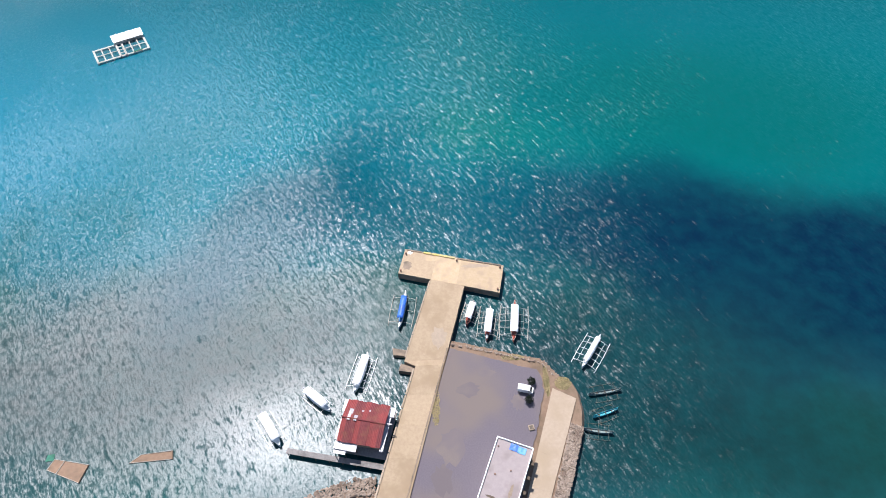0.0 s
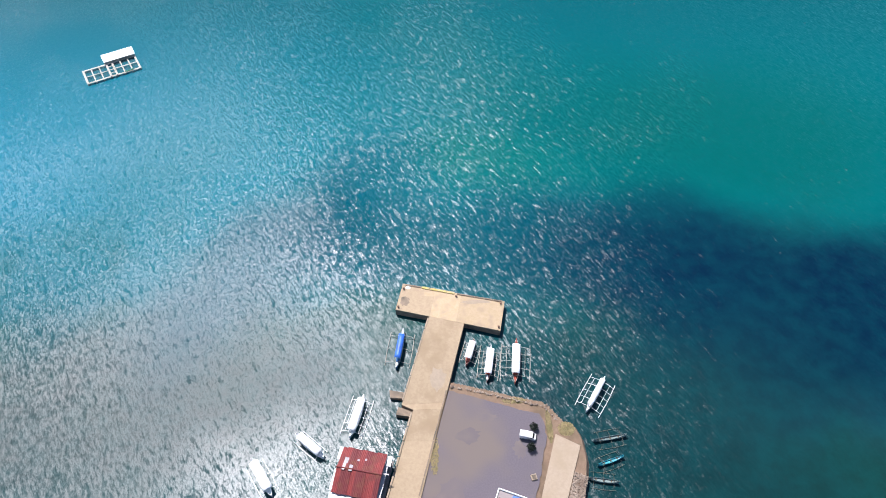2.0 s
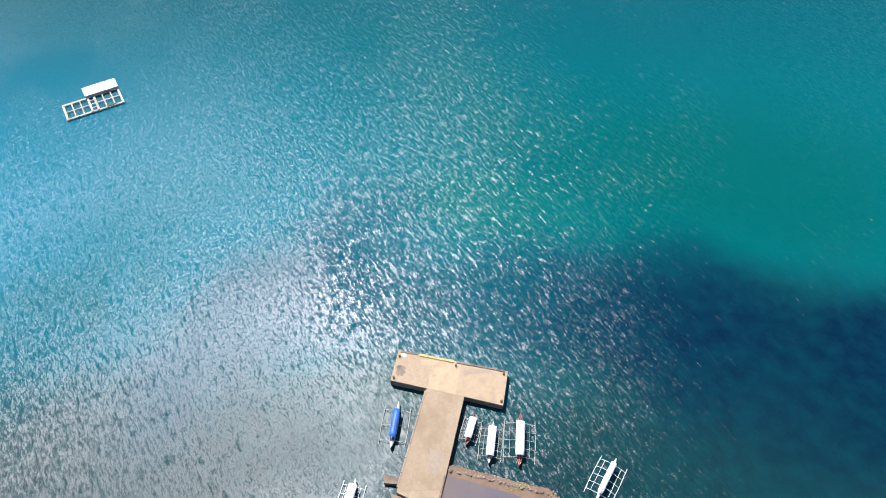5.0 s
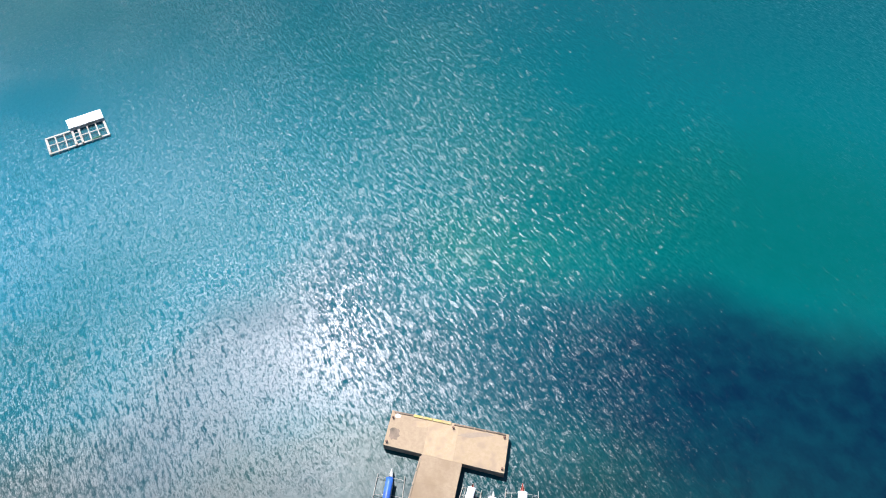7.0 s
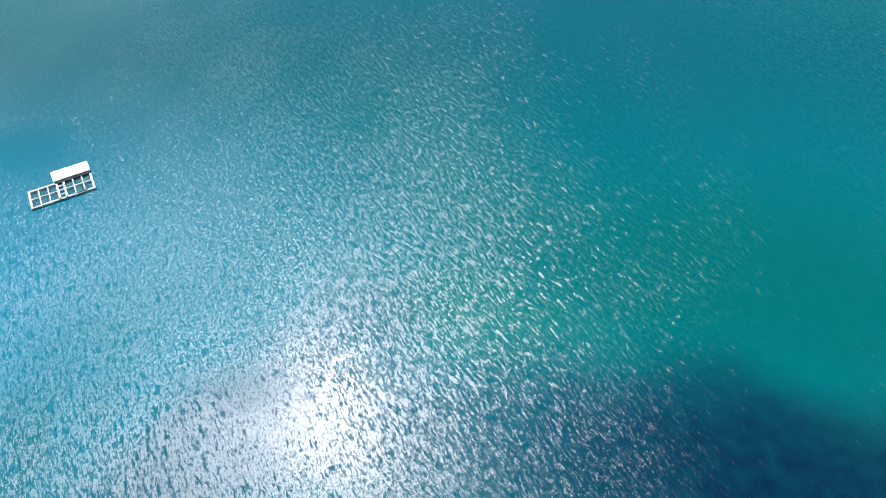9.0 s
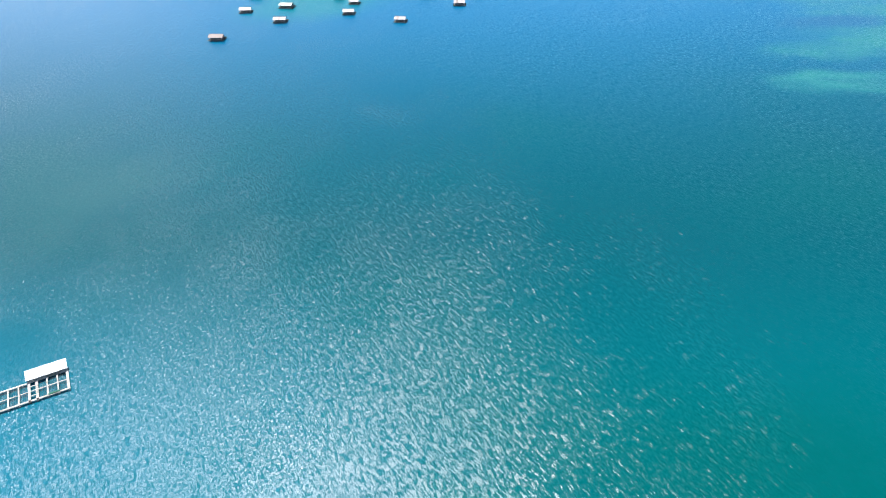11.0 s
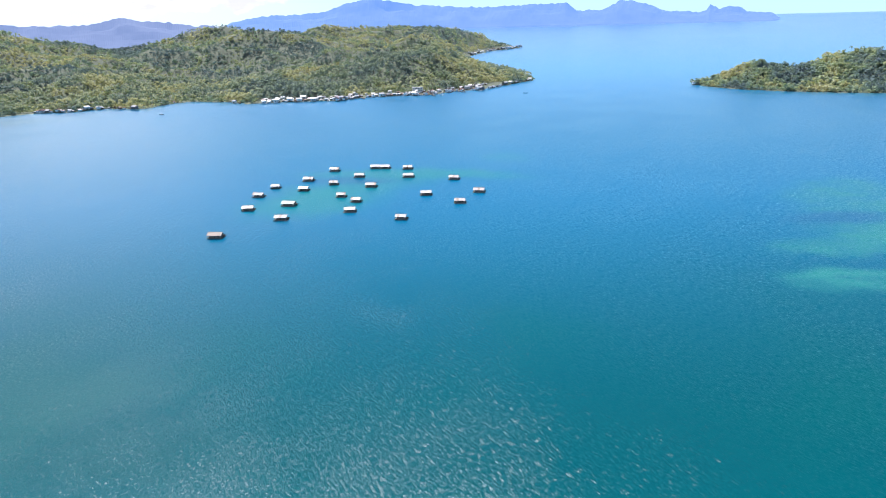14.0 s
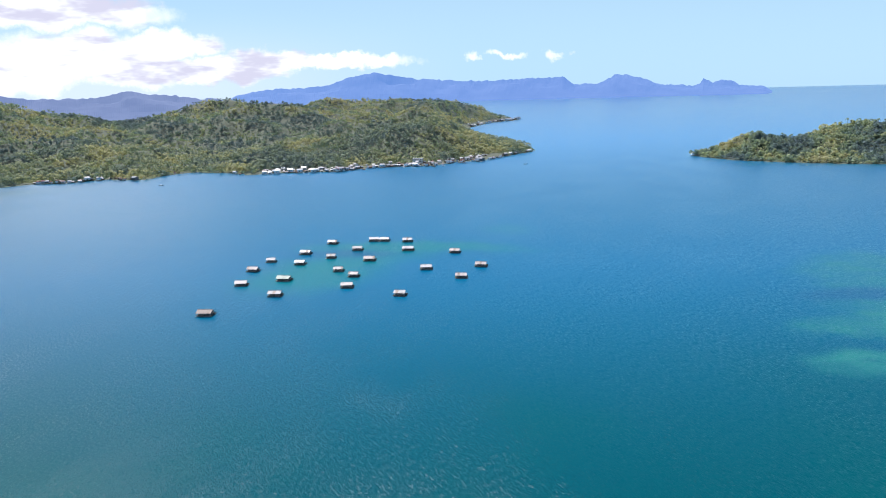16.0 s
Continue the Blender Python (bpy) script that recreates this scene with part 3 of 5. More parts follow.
def palm_shapes(kinds, seed):
    """A leaning stem and a head of drooping fronds, for a palm about ten metres tall."""
    rng = np.random.RandomState(seed)
    out = []
    for _ in range(kinds):
        v, f = [], []
        lean = rng.uniform(-1.2, 1.2, 2)
        for z, r in ((0, 0.22), (10, 0.13)):
            for a in (0, 2.1, 4.2):
                v.append((lean[0] * z / 10 + r * math.cos(a), lean[1] * z / 10 + r * math.sin(a), z))
        f += [(0, 1, 4), (0, 4, 3), (1, 2, 5), (1, 5, 4), (2, 0, 3), (2, 3, 5)]
        for i in range(11):
            a = 2 * math.pi * i / 11 + rng.uniform(-0.2, 0.2)
            up, reach = rng.uniform(-0.4, 1.3), rng.uniform(2.2, 3.4)
            c, s = math.cos(a), math.sin(a)
            b = len(v)
            for u, z, wd in ((0.0, 0.0, 0.15), (0.5, up, 0.55), (1.0, up - 2.0, 0.10)):
                for k in (-1, 1):
                    v.append((lean[0] + c * reach * u - s * wd * k, lean[1] + s * reach * u + c * wd * k, 10 + z - 0.12 * abs(k)))
            for q in (b, b + 2):
                f += [(q, q + 1, q + 3), (q, q + 3, q + 2)]
        out.append((np.array(v), np.array(f)))
    return out


def scatter(name, label, spots, shapes, sizes, material, category, tall, seed):
    rng = np.random.RandomState(seed)
    V, F, base = [], [], 0
    for (x, y, z), s in zip(spots, sizes):
        v, f = shapes[rng.randint(len(shapes))]
        a = rng.uniform(0, 6.283)
        c, n = math.cos(a), math.sin(a)
        stretch = rng.uniform(0.75, 1.05)
        V.append(np.stack([x + s * (v[:, 0] * c - v[:, 1] * n), y + s * (v[:, 0] * n + v[:, 1] * c), z + s * stretch * (v[:, 2] + tall)], -1))
        F.append(f + base)
        base += len(v)
    V, F = np.concatenate(V), np.concatenate(F)
    me = bpy.data.meshes.new(name)
    me.vertices.add(len(V))
    me.vertices.foreach_set("co", V.ravel())
    me.loops.add(F.size)
    me.loops.foreach_set("vertex_index", F.ravel().astype(np.int32))
    me.polygons.add(len(F))
    me.polygons.foreach_set("loop_start", np.arange(0, F.size, 3, dtype=np.int32))
    me.update(calc_edges=True)
    me.materials.append(material)
    tagged(new(name, me), label, category, kind="stuff")


def spots_on(poly, hills, count, x0, x1, y0, y1, seed, shore=0.3, inland=1e9, thin=1400.0):
    rng = np.random.RandomState(seed)
    X, Y = rng.uniform(x0, x1, count * 12), rng.uniform(y0, y1, count * 12)
    Z, d = height(poly, hills, X, Y)
    far = np.hypot(X, Y)
    view = np.abs(X / (Y - 60)) < 0.78
    village = ((d < 27) & (X > -270) & (X < 112) & (Y < 1300)) | ((d < 30) & (X > 60) & (Y > 2120) & (Y < 2720))
    village = village | (np.hypot(X + 36, (Y - 1160) / 1.6) < 13)
    keep = (d > shore) & ~village & (d < inland) & view & (rng.rand(len(X)) < np.clip((thin / far) ** 2, 0, 1))
    k = np.nonzero(keep)[0][:count]
    return np.stack([X[k], Y[k], Z[k]], -1), rng


TREES, TUFTS, PALMS = tree_shapes(14, 11, 44, 5, 0.5), tree_shapes(14, 14, 18, 3, 0.3), palm_shapes(6, 12)


def sizes(at, rng, lo, hi, most):
    """Crown radii, mostly small with a few large ones; farther off fewer and larger clumps stand for many."""
    return (lo + (hi - lo) * rng.rand(len(at)) ** 1.8) * np.clip(np.hypot(at[:, 0], at[:, 1]) / 1400, 1, most)


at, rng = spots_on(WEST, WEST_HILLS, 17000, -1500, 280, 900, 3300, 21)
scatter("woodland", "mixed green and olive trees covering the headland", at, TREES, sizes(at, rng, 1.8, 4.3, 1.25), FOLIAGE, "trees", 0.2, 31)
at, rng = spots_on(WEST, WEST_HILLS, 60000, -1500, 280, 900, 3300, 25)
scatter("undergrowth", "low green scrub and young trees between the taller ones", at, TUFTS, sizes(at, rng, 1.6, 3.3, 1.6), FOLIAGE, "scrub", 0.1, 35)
at, rng = spots_on(WEST, WEST_HILLS, 4600, -900, 180, 960, 1700, 22, 4, 230)
scatter("palm_grove", "coconut palms along the village shore", at, PALMS, rng.uniform(0.75, 1.2, len(at)), PALM_LEAF, "palms", 0.0, 32)
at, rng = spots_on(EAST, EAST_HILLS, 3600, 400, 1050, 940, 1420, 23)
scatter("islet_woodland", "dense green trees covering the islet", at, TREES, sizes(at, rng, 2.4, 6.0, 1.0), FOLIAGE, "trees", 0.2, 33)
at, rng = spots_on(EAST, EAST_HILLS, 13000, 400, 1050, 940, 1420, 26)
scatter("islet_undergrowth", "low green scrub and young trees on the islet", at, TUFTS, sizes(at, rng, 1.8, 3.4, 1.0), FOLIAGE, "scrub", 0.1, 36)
at, rng = spots_on(EAST, EAST_HILLS, 320, 480, 1000, 980, 1400, 24, 10)
scatter("islet_palms", "coconut palms rising above the islet's trees", at, PALMS, rng.uniform(0.8, 1.3, len(at)), PALM_LEAF, "palms", 0.0, 34)


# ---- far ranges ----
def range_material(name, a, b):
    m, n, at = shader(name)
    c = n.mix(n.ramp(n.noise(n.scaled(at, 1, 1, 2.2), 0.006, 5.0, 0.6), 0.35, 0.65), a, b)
    # the haze's blue is put in as a glow over nearly black slopes
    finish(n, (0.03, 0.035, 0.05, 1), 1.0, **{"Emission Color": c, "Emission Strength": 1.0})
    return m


FAR_HAZE = range_material("hazy_far_slopes", (0.100, 0.220, 0.540), (0.120, 0.240, 0.565))
MID_HAZE = range_material("hazy_nearer_slopes", (0.110, 0.165, 0.33), (0.135, 0.190, 0.36))


def mountain_range(name, label, crest, radius, depth, material, seed, rough):
    """A ridge along an arc. crest: azimuth in degrees and the angle of the skyline above the level of the eye."""
    az, up = np.array(crest).T
    a = np.arange(az[0], az[-1], 0.12)
    top = np.interp(a, az, up)
    rows = 9
    verts, faces = [], []
    for i in range(rows):
        u = i / (rows - 1)
        r = radius + depth * u
        x, y = 6 + r * np.sin(np.radians(a)), 101 + r * np.cos(np.radians(a))
        foot = 87.0 * ((np.hypot(x, y) - 1600) / 3250) ** 2 - 3
        peak = 110 + (radius + depth * 0.75) * np.tan(np.radians(top)) + rough * (value_noise(x, y, 60, seed) - 0.5) + rough * 1.2 * (value_noise(x, y, 17, seed + 5) - 0.5)
        k = min(u / 0.75, 1.0) if u <= 0.75 else max(0.0, 1 - (u - 0.75) / 0.25)
        gully = 0.72 + 0.5 * value_noise(x, y, 110, seed + 1)
        k = k if k in (0.0, 1.0) else k * gully
        z = foot + np.maximum(peak - foot, 0) * np.minimum(k, 1.0)
        verts += list(zip(x.tolist(), y.tolist(), z.tolist()))
    n = len(a)
    for i in range(rows - 1):
        for j in range(n - 1):
            p = i * n + j
            faces.append((p, p + 1, p + n + 1, p + n))
    tagged(array_object(name, verts, faces, material, False), label, "mountains", kind="structure")


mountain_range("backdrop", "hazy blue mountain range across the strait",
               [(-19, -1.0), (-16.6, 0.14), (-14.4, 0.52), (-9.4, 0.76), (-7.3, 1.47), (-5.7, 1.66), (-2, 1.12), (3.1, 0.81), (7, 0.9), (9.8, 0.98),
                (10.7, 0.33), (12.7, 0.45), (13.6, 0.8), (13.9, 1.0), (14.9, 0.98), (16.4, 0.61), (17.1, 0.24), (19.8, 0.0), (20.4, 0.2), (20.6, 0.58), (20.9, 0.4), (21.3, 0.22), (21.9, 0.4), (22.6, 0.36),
                (23.2, 0.0), (25, -0.27), (25.5, -0.6), (26, -1.0)], 4080, 480, FAR_HAZE, 41, 9)
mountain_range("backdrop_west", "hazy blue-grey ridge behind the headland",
               [(-60, 0.6), (-45, 0.9), (-32.7, 0.55), (-30.7, 0.18), (-27.5, 0.22), (-24.4, 0.63), (-20.8, 0.16), (-17, -0.2), (-12, -0.7)], 3250, 520, MID_HAZE, 43, 8)


# ---- shore village ----
def house_kinds():
    """Small shore houses: walls, a pitched roof of two sheets, a door and a window, on short posts."""
    made = []
    for wall, roof, lx, ly, hz, label in (
            (WALL_WARM, ZINC, 5, 4.0, 2.4, "small board house with a bright zinc roof at the waterside"),
            (WHITE, ZINC, 6, 4.4, 2.8, "white-walled house with a pale zinc roof at the waterside"),
            (WALL_WARM, RUST, 5, 4.4, 2.4, "small board house with a rusted roof at the waterside"),
            (PLANK, ZINC_WARM, 4.2, 3.8, 2.3, "grey plank hut with a weathered roof at the waterside"),
            (WHITE, RED_ROOF, 6.5, 4.5, 3.0, "white house with a red roof at the waterside"),
            (PLANK, ZINC, 7.5, 4.4, 2.7, "long plank house with a zinc roof at the waterside")):
        h = thing("shore_house", pose(0, -60 - 20 * len(made), -40), label, "house", "village houses along the shore")
        part("wall", cube(-lx / 2, lx / 2, -ly / 2, ly / 2, 1.2, 1.2 + hz), wall, h)
        rise = 1.3
        for s in (-1, 1):
            bm = bmesh.new()
            e = ly / 2 + 0.5
            ps = [(-lx / 2 - 0.4, s * e, 1.1 + hz), (lx / 2 + 0.4, s * e, 1.1 + hz), (lx / 2 + 0.4, 0, 1.2 + hz + rise), (-lx / 2 - 0.4, 0, 1.2 + hz + rise)]
            lo = [bm.verts.new(p) for p in ps]
            hi = [bm.verts.new((p[0], p[1], p[2] + 0.1)) for p in ps]
            for q in ((lo[0], lo[1], lo[2], lo[3]), (hi[3], hi[2], hi[1], hi[0])):
                bm.faces.new(q)
            for i in range(4):
                j = (i + 1) % 4
                bm.faces.new((lo[i], hi[i], hi[j], lo[j]))
            part("roof_sheet", bm, roof, h)
        part("floor_deck", cube(-lx / 2 - 0.8, lx / 2 + 0.8, -ly / 2 - 1.2, ly / 2, 1.0, 1.2), WOOD, h)
        for x in (-lx / 2, lx / 2):
            for y in (-ly / 2 - 0.8, ly / 2 - 0.2):
                part("post", rod((x, y, -1.5), (x, y, 1.05), 0.12), WOOD, h)
        part("door", cube(-0.9, 0, -ly / 2 - 0.06, -ly / 2 - 0.005, 1.2, 3.1), WOOD, h)
        part("window", cube(lx / 2 - 2.0, lx / 2 - 0.9, -ly / 2 - 0.05, -ly / 2 - 0.005, 2.1, 3.0), GLASS, h)
        made.append(h)
    return made


HOUSES = house_kinds()


def along(line, s):
    """The place and the heading at s metres along a line."""
    for (x0, y0), (x1, y1) in zip(line, line[1:]):
        n = math.hypot(x1 - x0, y1 - y0)
        if s <= n:
            return x0 + (x1 - x0) * s / n, y0 + (y1 - y0) * s / n, math.atan2(y1 - y0, x1 - x0)
        s -= n
    return line[-1][0], line[-1][1], 0.0


def village(line, count, deep, seed, used, large=1.0):
    rng = random.Random(seed)
    total = sum(math.dist(a, b) for a, b in zip(line, line[1:]))
    for i in range(count):
        x, y, a = along(line, total * (i + rng.uniform(0.1, 0.9)) / count)
        back = deep * rng.random() ** 1.5 - 7 if deep > 12 else rng.uniform(-4, deep)
        x, y = x - math.sin(a) * back, y + math.cos(a) * back
        k = rng.choice((0, 0, 1, 1, 1, 1, 2, 3, 4, 5))
        z = sheet_height(math.hypot(x, y))
        if back > 3:
            z = max(z, float(height(WEST, WEST_HILLS, np.array([x]), np.array([y]))[0][0]) - 0.7)
        m = pose(x, y, z, 0, 0, math.degrees(a) + rng.choice((0, 0, 90)) + rng.uniform(-18, 18)) @ Matrix.Scale(large * rng.choice((0.7, 0.8, 0.9, 1.0, 1.2)), 4)
        if k in used:
            copy_thing(HOUSES[k], m)
        else:
            used.add(k)
            HOUSES[k].matrix_world = m


USED = set()
village([(-262, 1081), (-150, 1091), (-112, 1127), (-70, 1141), (-17, 1137), (18, 1178), (64, 1195), (96, 1243)], 165, 40, 5, USED)
village([(-285, 1080), (-325, 1107)][::-1], 3, 5, 6, USED)
village([(-565, 1033), (-515, 1030), (-482, 1062), (-425, 1045)], 26, 8, 7, USED)
village([(-412, 1090), (-390, 1128)], 2, 5, 8, USED)
village([(96, 1243), (150, 1322), (172, 1343)], 7, 4, 9, USED)
village([(90, 2200), (160, 2400), (283, 2549)], 34, 26, 10, USED, 1.5)
copy_thing(HOUSES[1], pose(404, 1186, 0, 0, 0, 80))
copy_thing(HOUSES[3], pose(410, 1180, 0.4, 0, 0, 60))


# ---- boats ----
def outrigger_boat(at, bow, label, hull=HULL_WHITE, cover=TARP_WHITE, arm=BAMBOO, spread=2.4, beams=4, cover_part=0.62, wide=1.0, floats=1.0, ends=None):
    """A slender double-ended hull with crossbeams, two bamboo floats and, mostly, a long awning on posts."""
    a, b = Vector(at), Vector(bow)
    L = (b - a).length
    ob = thing("outrigger_boat", pose((a.x + b.x) / 2, (a.y + b.y) / 2, 0, 0, 0, math.degrees(math.atan2(b.y - a.y, b.x - a.x)) - 90), label, "boat", "outrigger boats round the quay")
    bm = bmesh.new()
    rings, inner = [], []
    n = 13
    for i in range(n):
        s = -1 + 2 * i / (n - 1)
        wd = wide * 0.5 * (1 - abs(s) ** 2.6) + 0.03
        z = 0.62 + 0.55 * abs(s) ** 3
        y = s * L / 2
        rings.append([bm.verts.new(p) for p in ((-wd, y, z), (-wd * 0.85, y, 0.1), (0, y, -0.25 + 0.3 * s * s), (wd * 0.85, y, 0.1), (wd, y, z))])
        inner.append([bm.verts.new(p) for p in ((-wd * 0.86, y * 0.985, z), (-wd * 0.7, y * 0.97, z - 0.28), (wd * 0.7, y * 0.97, z - 0.28), (wd * 0.86, y * 0.985, z))])
    for p, q, u, v in zip(rings, rings[1:], inner, inner[1:]):
        for j in range(4):
            bm.faces.new((p[j], q[j], q[j + 1], p[j + 1]))
        for j in range(3):
            bm.faces.new((u[j], u[j + 1], v[j + 1], v[j]))
        bm.faces.new((p[0], u[0], v[0], q[0]))
        bm.faces.new((p[4], q[4], v[3], u[3]))
    for p, u in ((rings[0], inner[0]), (rings[-1], inner[-1])):
        bm.faces.new(p + u[::-1])
    shell = part("hull", bm, hull, ob)
    for s in (-1, 1):
        rim = [(s * (wide * 0.5 * (1 - abs(u) ** 2.6) + 0.03), u * L / 2, 0.64 + 0.55 * abs(u) ** 3) for u in (-0.98, -0.8, -0.5, -0.2, 0.2, 0.5, 0.8, 0.98)]
        part("gunwale", tube(bmesh.new(), rim, 0.04 if cover_part else 0.02, 5), arm if cover_part else hull, shell)
    if not cover_part:
        for y in (-0.25, 0.0, 0.25):
            part("thwart", cube(-wide * 0.42, wide * 0.42, y * L - 0.1, y * L + 0.1, 0.52, 0.56), WOOD, shell)
    if ends:
        for s in (-1, 1):
            part("bow_cap" if s > 0 else "stern_cap", tube(bmesh.new(), [(0, s * L * 0.36, 0.78), (0, s * L * 0.44, 0.95), (0, s * L * 0.5, 1.22)], 0.22, 6, 0.4), ends, ob)
    half = L * 0.33 * floats
    for s in (-1, 1):
        pts = [(s * spread * (1 - 0.05 * abs(u)), u * half * 1.25, 0.12 + 0.25 * max(0, u) ** 3) for u in (-1, -0.6, -0.2, 0.2, 0.6, 1)]
        part("outrigger", tube(bmesh.new(), pts, 0.065 if cover_part else 0.035, 6), arm, ob)
        if beams >= 4:
            pts = [(s * (spread * 0.62), u * half, 0.62) for u in (-1, 0, 1)]
            part("side_rail", tube(bmesh.new(), pts, 0.035, 5), arm, ob)
    for i in range(beams):
        y = -half + 2 * half * i / (beams - 1)
        pts = [(u * spread, y, 0.85 - 0.62 * abs(u) ** 2.2) for u in (-1, -0.6, -0.2, 0.2, 0.6, 1)]
        part("crossbeam", tube(bmesh.new(), pts, 0.04 if cover_part else 0.022, 5), arm, ob)
    if cover_part:
        cl, cw, z = L * cover_part / 2, wide * 0.56, 1.75
        bm = bmesh.new()
        rows = []
        for i in range(7):
            y = -cl + 2 * cl * i / 6
            sag = 0.05 * math.sin(i * 2.4)
            rows.append([(u * cw, y, z + 0.26 * (1 - u * u) + sag) for u in (-1.0, -0.7, -0.3, 0.0, 0.3, 0.7, 1.0)])
        hi = [[bm.verts.new(p) for p in r] for r in rows]
        lo = [[bm.verts.new((p[0], p[1], p[2] - 0.04)) for p in r] for r in rows]
        for i in range(6):
            for j in range(6):
                bm.faces.new((hi[i][j], hi[i][j + 1], hi[i + 1][j + 1], hi[i + 1][j]))
                bm.faces.new((lo[i][j], lo[i + 1][j], lo[i + 1][j + 1], lo[i][j + 1]))
            for j in (0, 6):
                bm.faces.new((hi[i][j], hi[i + 1][j], lo[i + 1][j], lo[i][j]))
        for i in (0, 6):
            for j in range(6):
                bm.faces.new((hi[i][j], lo[i][j], lo[i][j + 1], hi[i][j + 1]))
        part("awning", bm, cover, ob, smooth=True)
        for x in (-cw * 0.8, cw * 0.8):
            for y in (-cl * 0.9, 0, cl * 0.9):
                part("awning_post", rod((x, y, 0.45), (x, y, z + 0.08), 0.035, 5), arm, ob)
    return ob


outrigger_boat((-7.4, 72.6, 0), (-6.0, 81.5, 0), "white outrigger boat under a bright blue awning beside the pier", HULL_BLUE, TARP_BLUE, BAMBOO, 2.5, 3, 0.6, 1.1, 1.0, WHITE)
outrigger_boat((6.1, 72.9, 0), (8.0, 78.6, 0), "small outrigger boat with a white awning moored by the pier", HULL_RED, TARP_WHITE, BAMBOO, 1.7, 4, 0.66, 1.2)
outrigger_boat((9.9, 69.3, 0), (11.3, 77.0, 0), "outrigger boat with a white awning and red floats by the pier", HULL_RED, TARP_WHITE, BAMBOO, 2.1, 5, 0.7, 1.3, 1.0, HULL_WHITE)
outrigger_boat((15.2, 68.7, 0), (16.4, 78.3, 0), "long outrigger boat with a white awning and red bow", HULL_RED, TARP_WHITE, BAMBOO, 2.9, 5, 0.66, 1.4, 1.0, HULL_RED)
outrigger_boat((27.7, 62.5, 0), (32.4, 69.4, 0), "white outrigger boat moored off the rocky bank", HULL_WHITE, TARP_WHITE, WHITE, 2.5, 5, 0.72, 0.9, 1.1, HULL_WHITE)
outrigger_boat((-15.6, 58.9, 0), (-13.3, 67.2, 0), "white outrigger boat moored off the red-roofed stilt house", HULL_WHITE, TARP_WHITE, WHITE, 2.1, 5, 0.74, 1.35, 1.1, HULL_WHITE)
outrigger_boat((-19.8, 55.3, 0), (-25.3, 60.0, 0), "small white outrigger boat with its awning down to the gunwales", HULL_WHITE, TARP_WHITE, WHITE, 1.3, 3, 0.72, 1.3)
outrigger_boat((-28.2, 48.9, 0), (-32.6, 55.6, 0), "white outrigger boat in the glare off the footbridge", HULL_WHITE, TARP_WHITE, WHITE, 1.6, 3, 0.72, 1.5)
outrigger_boat((28.1, 56.9, 0), (34.2, 57.8, 0), "unpainted slim paddling canoe with bamboo outriggers", HULL_GREY, None, BAMBOO_DARK, 1.7, 3, 0, 0.55)
outrigger_boat((28.1, 52.4, 0), (32.9, 53.9, 0), "turquoise slim paddling canoe with bamboo outriggers", HULL_TEAL, None, BAMBOO_DARK, 1.4, 3, 0, 0.55)
outrigger_boat((26.0, 50.2, 0), (31.2, 49.3, 0), "dark weathered paddling canoe with bamboo outriggers", HULL_GREY, None, BAMBOO_DARK, 1.5, 3, 0, 0.6)


for p, q in (((590, 1500, 0), (597, 1506, 0)), ((126, 1126, 0), (133, 1127, 0)), ((-369, 978, 0), (-363, 980, 0)), ((60, 1172, 0), (67, 1176, 0)), ((-60, 1128, 0), (-54, 1130, 0)), ((0, 1126, 0), (6, 1129, 0))):
    outrigger_boat(p, q, "small white outrigger boat lying off the far shore", HULL_WHITE, TARP_WHITE, WHITE, 1.8, 3, 0.6, 1.4)


def village_hall(x, y, z, turn):
    """A long two-storey white hall with a hipped zinc roof and a row of windows."""
    h = thing("village_hall", pose(x, y, z, 0, 0, turn), "long white hall with a pale roof among the village palms", "building")
    part("wall", cube(-8, 8, -3.5, 3.5, -2, 6.2), WHITE, h)
    for s in (-1, 1):
        part("roof_sheet", prism([(-8.5, min(s * 4.1, 0)), (8.5, min(s * 4.1, 0)), (8.5, max(s * 4.1, 0)), (-8.5, max(s * 4.1, 0))], 6.2 + 0.02 * s, 6.45 + 0.02 * s), ZINC, h)
    for i in range(6):
        for z0 in (0.6, 3.7):
            part("window", cube(-7.0 + 2.5 * i, -5.8 + 2.5 * i, -3.55, -3.505, z0, z0 + 1.3), GLASS, h)
    part("door", cube(-0.6, 0.6, -3.58, -3.56, -2, 0.4), WOOD, h)


def jetty(p, q):
    j = thing("village_jetty", pose(0, 0, 0), "narrow plank jetty reaching out from the shore houses", "jetty", "village jetties")
    d = Vector((q[0] - p[0], q[1] - p[1], 0))
    n = Vector((-d.y, d.x, 0)).normalized() * 1.1
    part("deck", prism([(p[0] - n.x, p[1] - n.y), (q[0] - n.x, q[1] - n.y), (q[0] + n.x, q[1] + n.y), (p[0] + n.x, p[1] + n.y)], 1.0, 1.25), WOOD, j)
    for i in range(5):
        for s in (-0.8, 0.8):
            c = (p[0] + d.x * (i + 0.5) / 5 + s * n.x, p[1] + d.y * (i + 0.5) / 5 + s * n.y)
            part("post", rod((c[0], c[1], -1.5), (c[0], c[1], 1.02), 0.14), WOOD, j)


village_hall(-36, 1168, 3.0, 8)
jetty((-14, 1140), (-8, 1112))
jetty((22, 1180), (40, 1156))
jetty((-120, 1122), (-112, 1100))


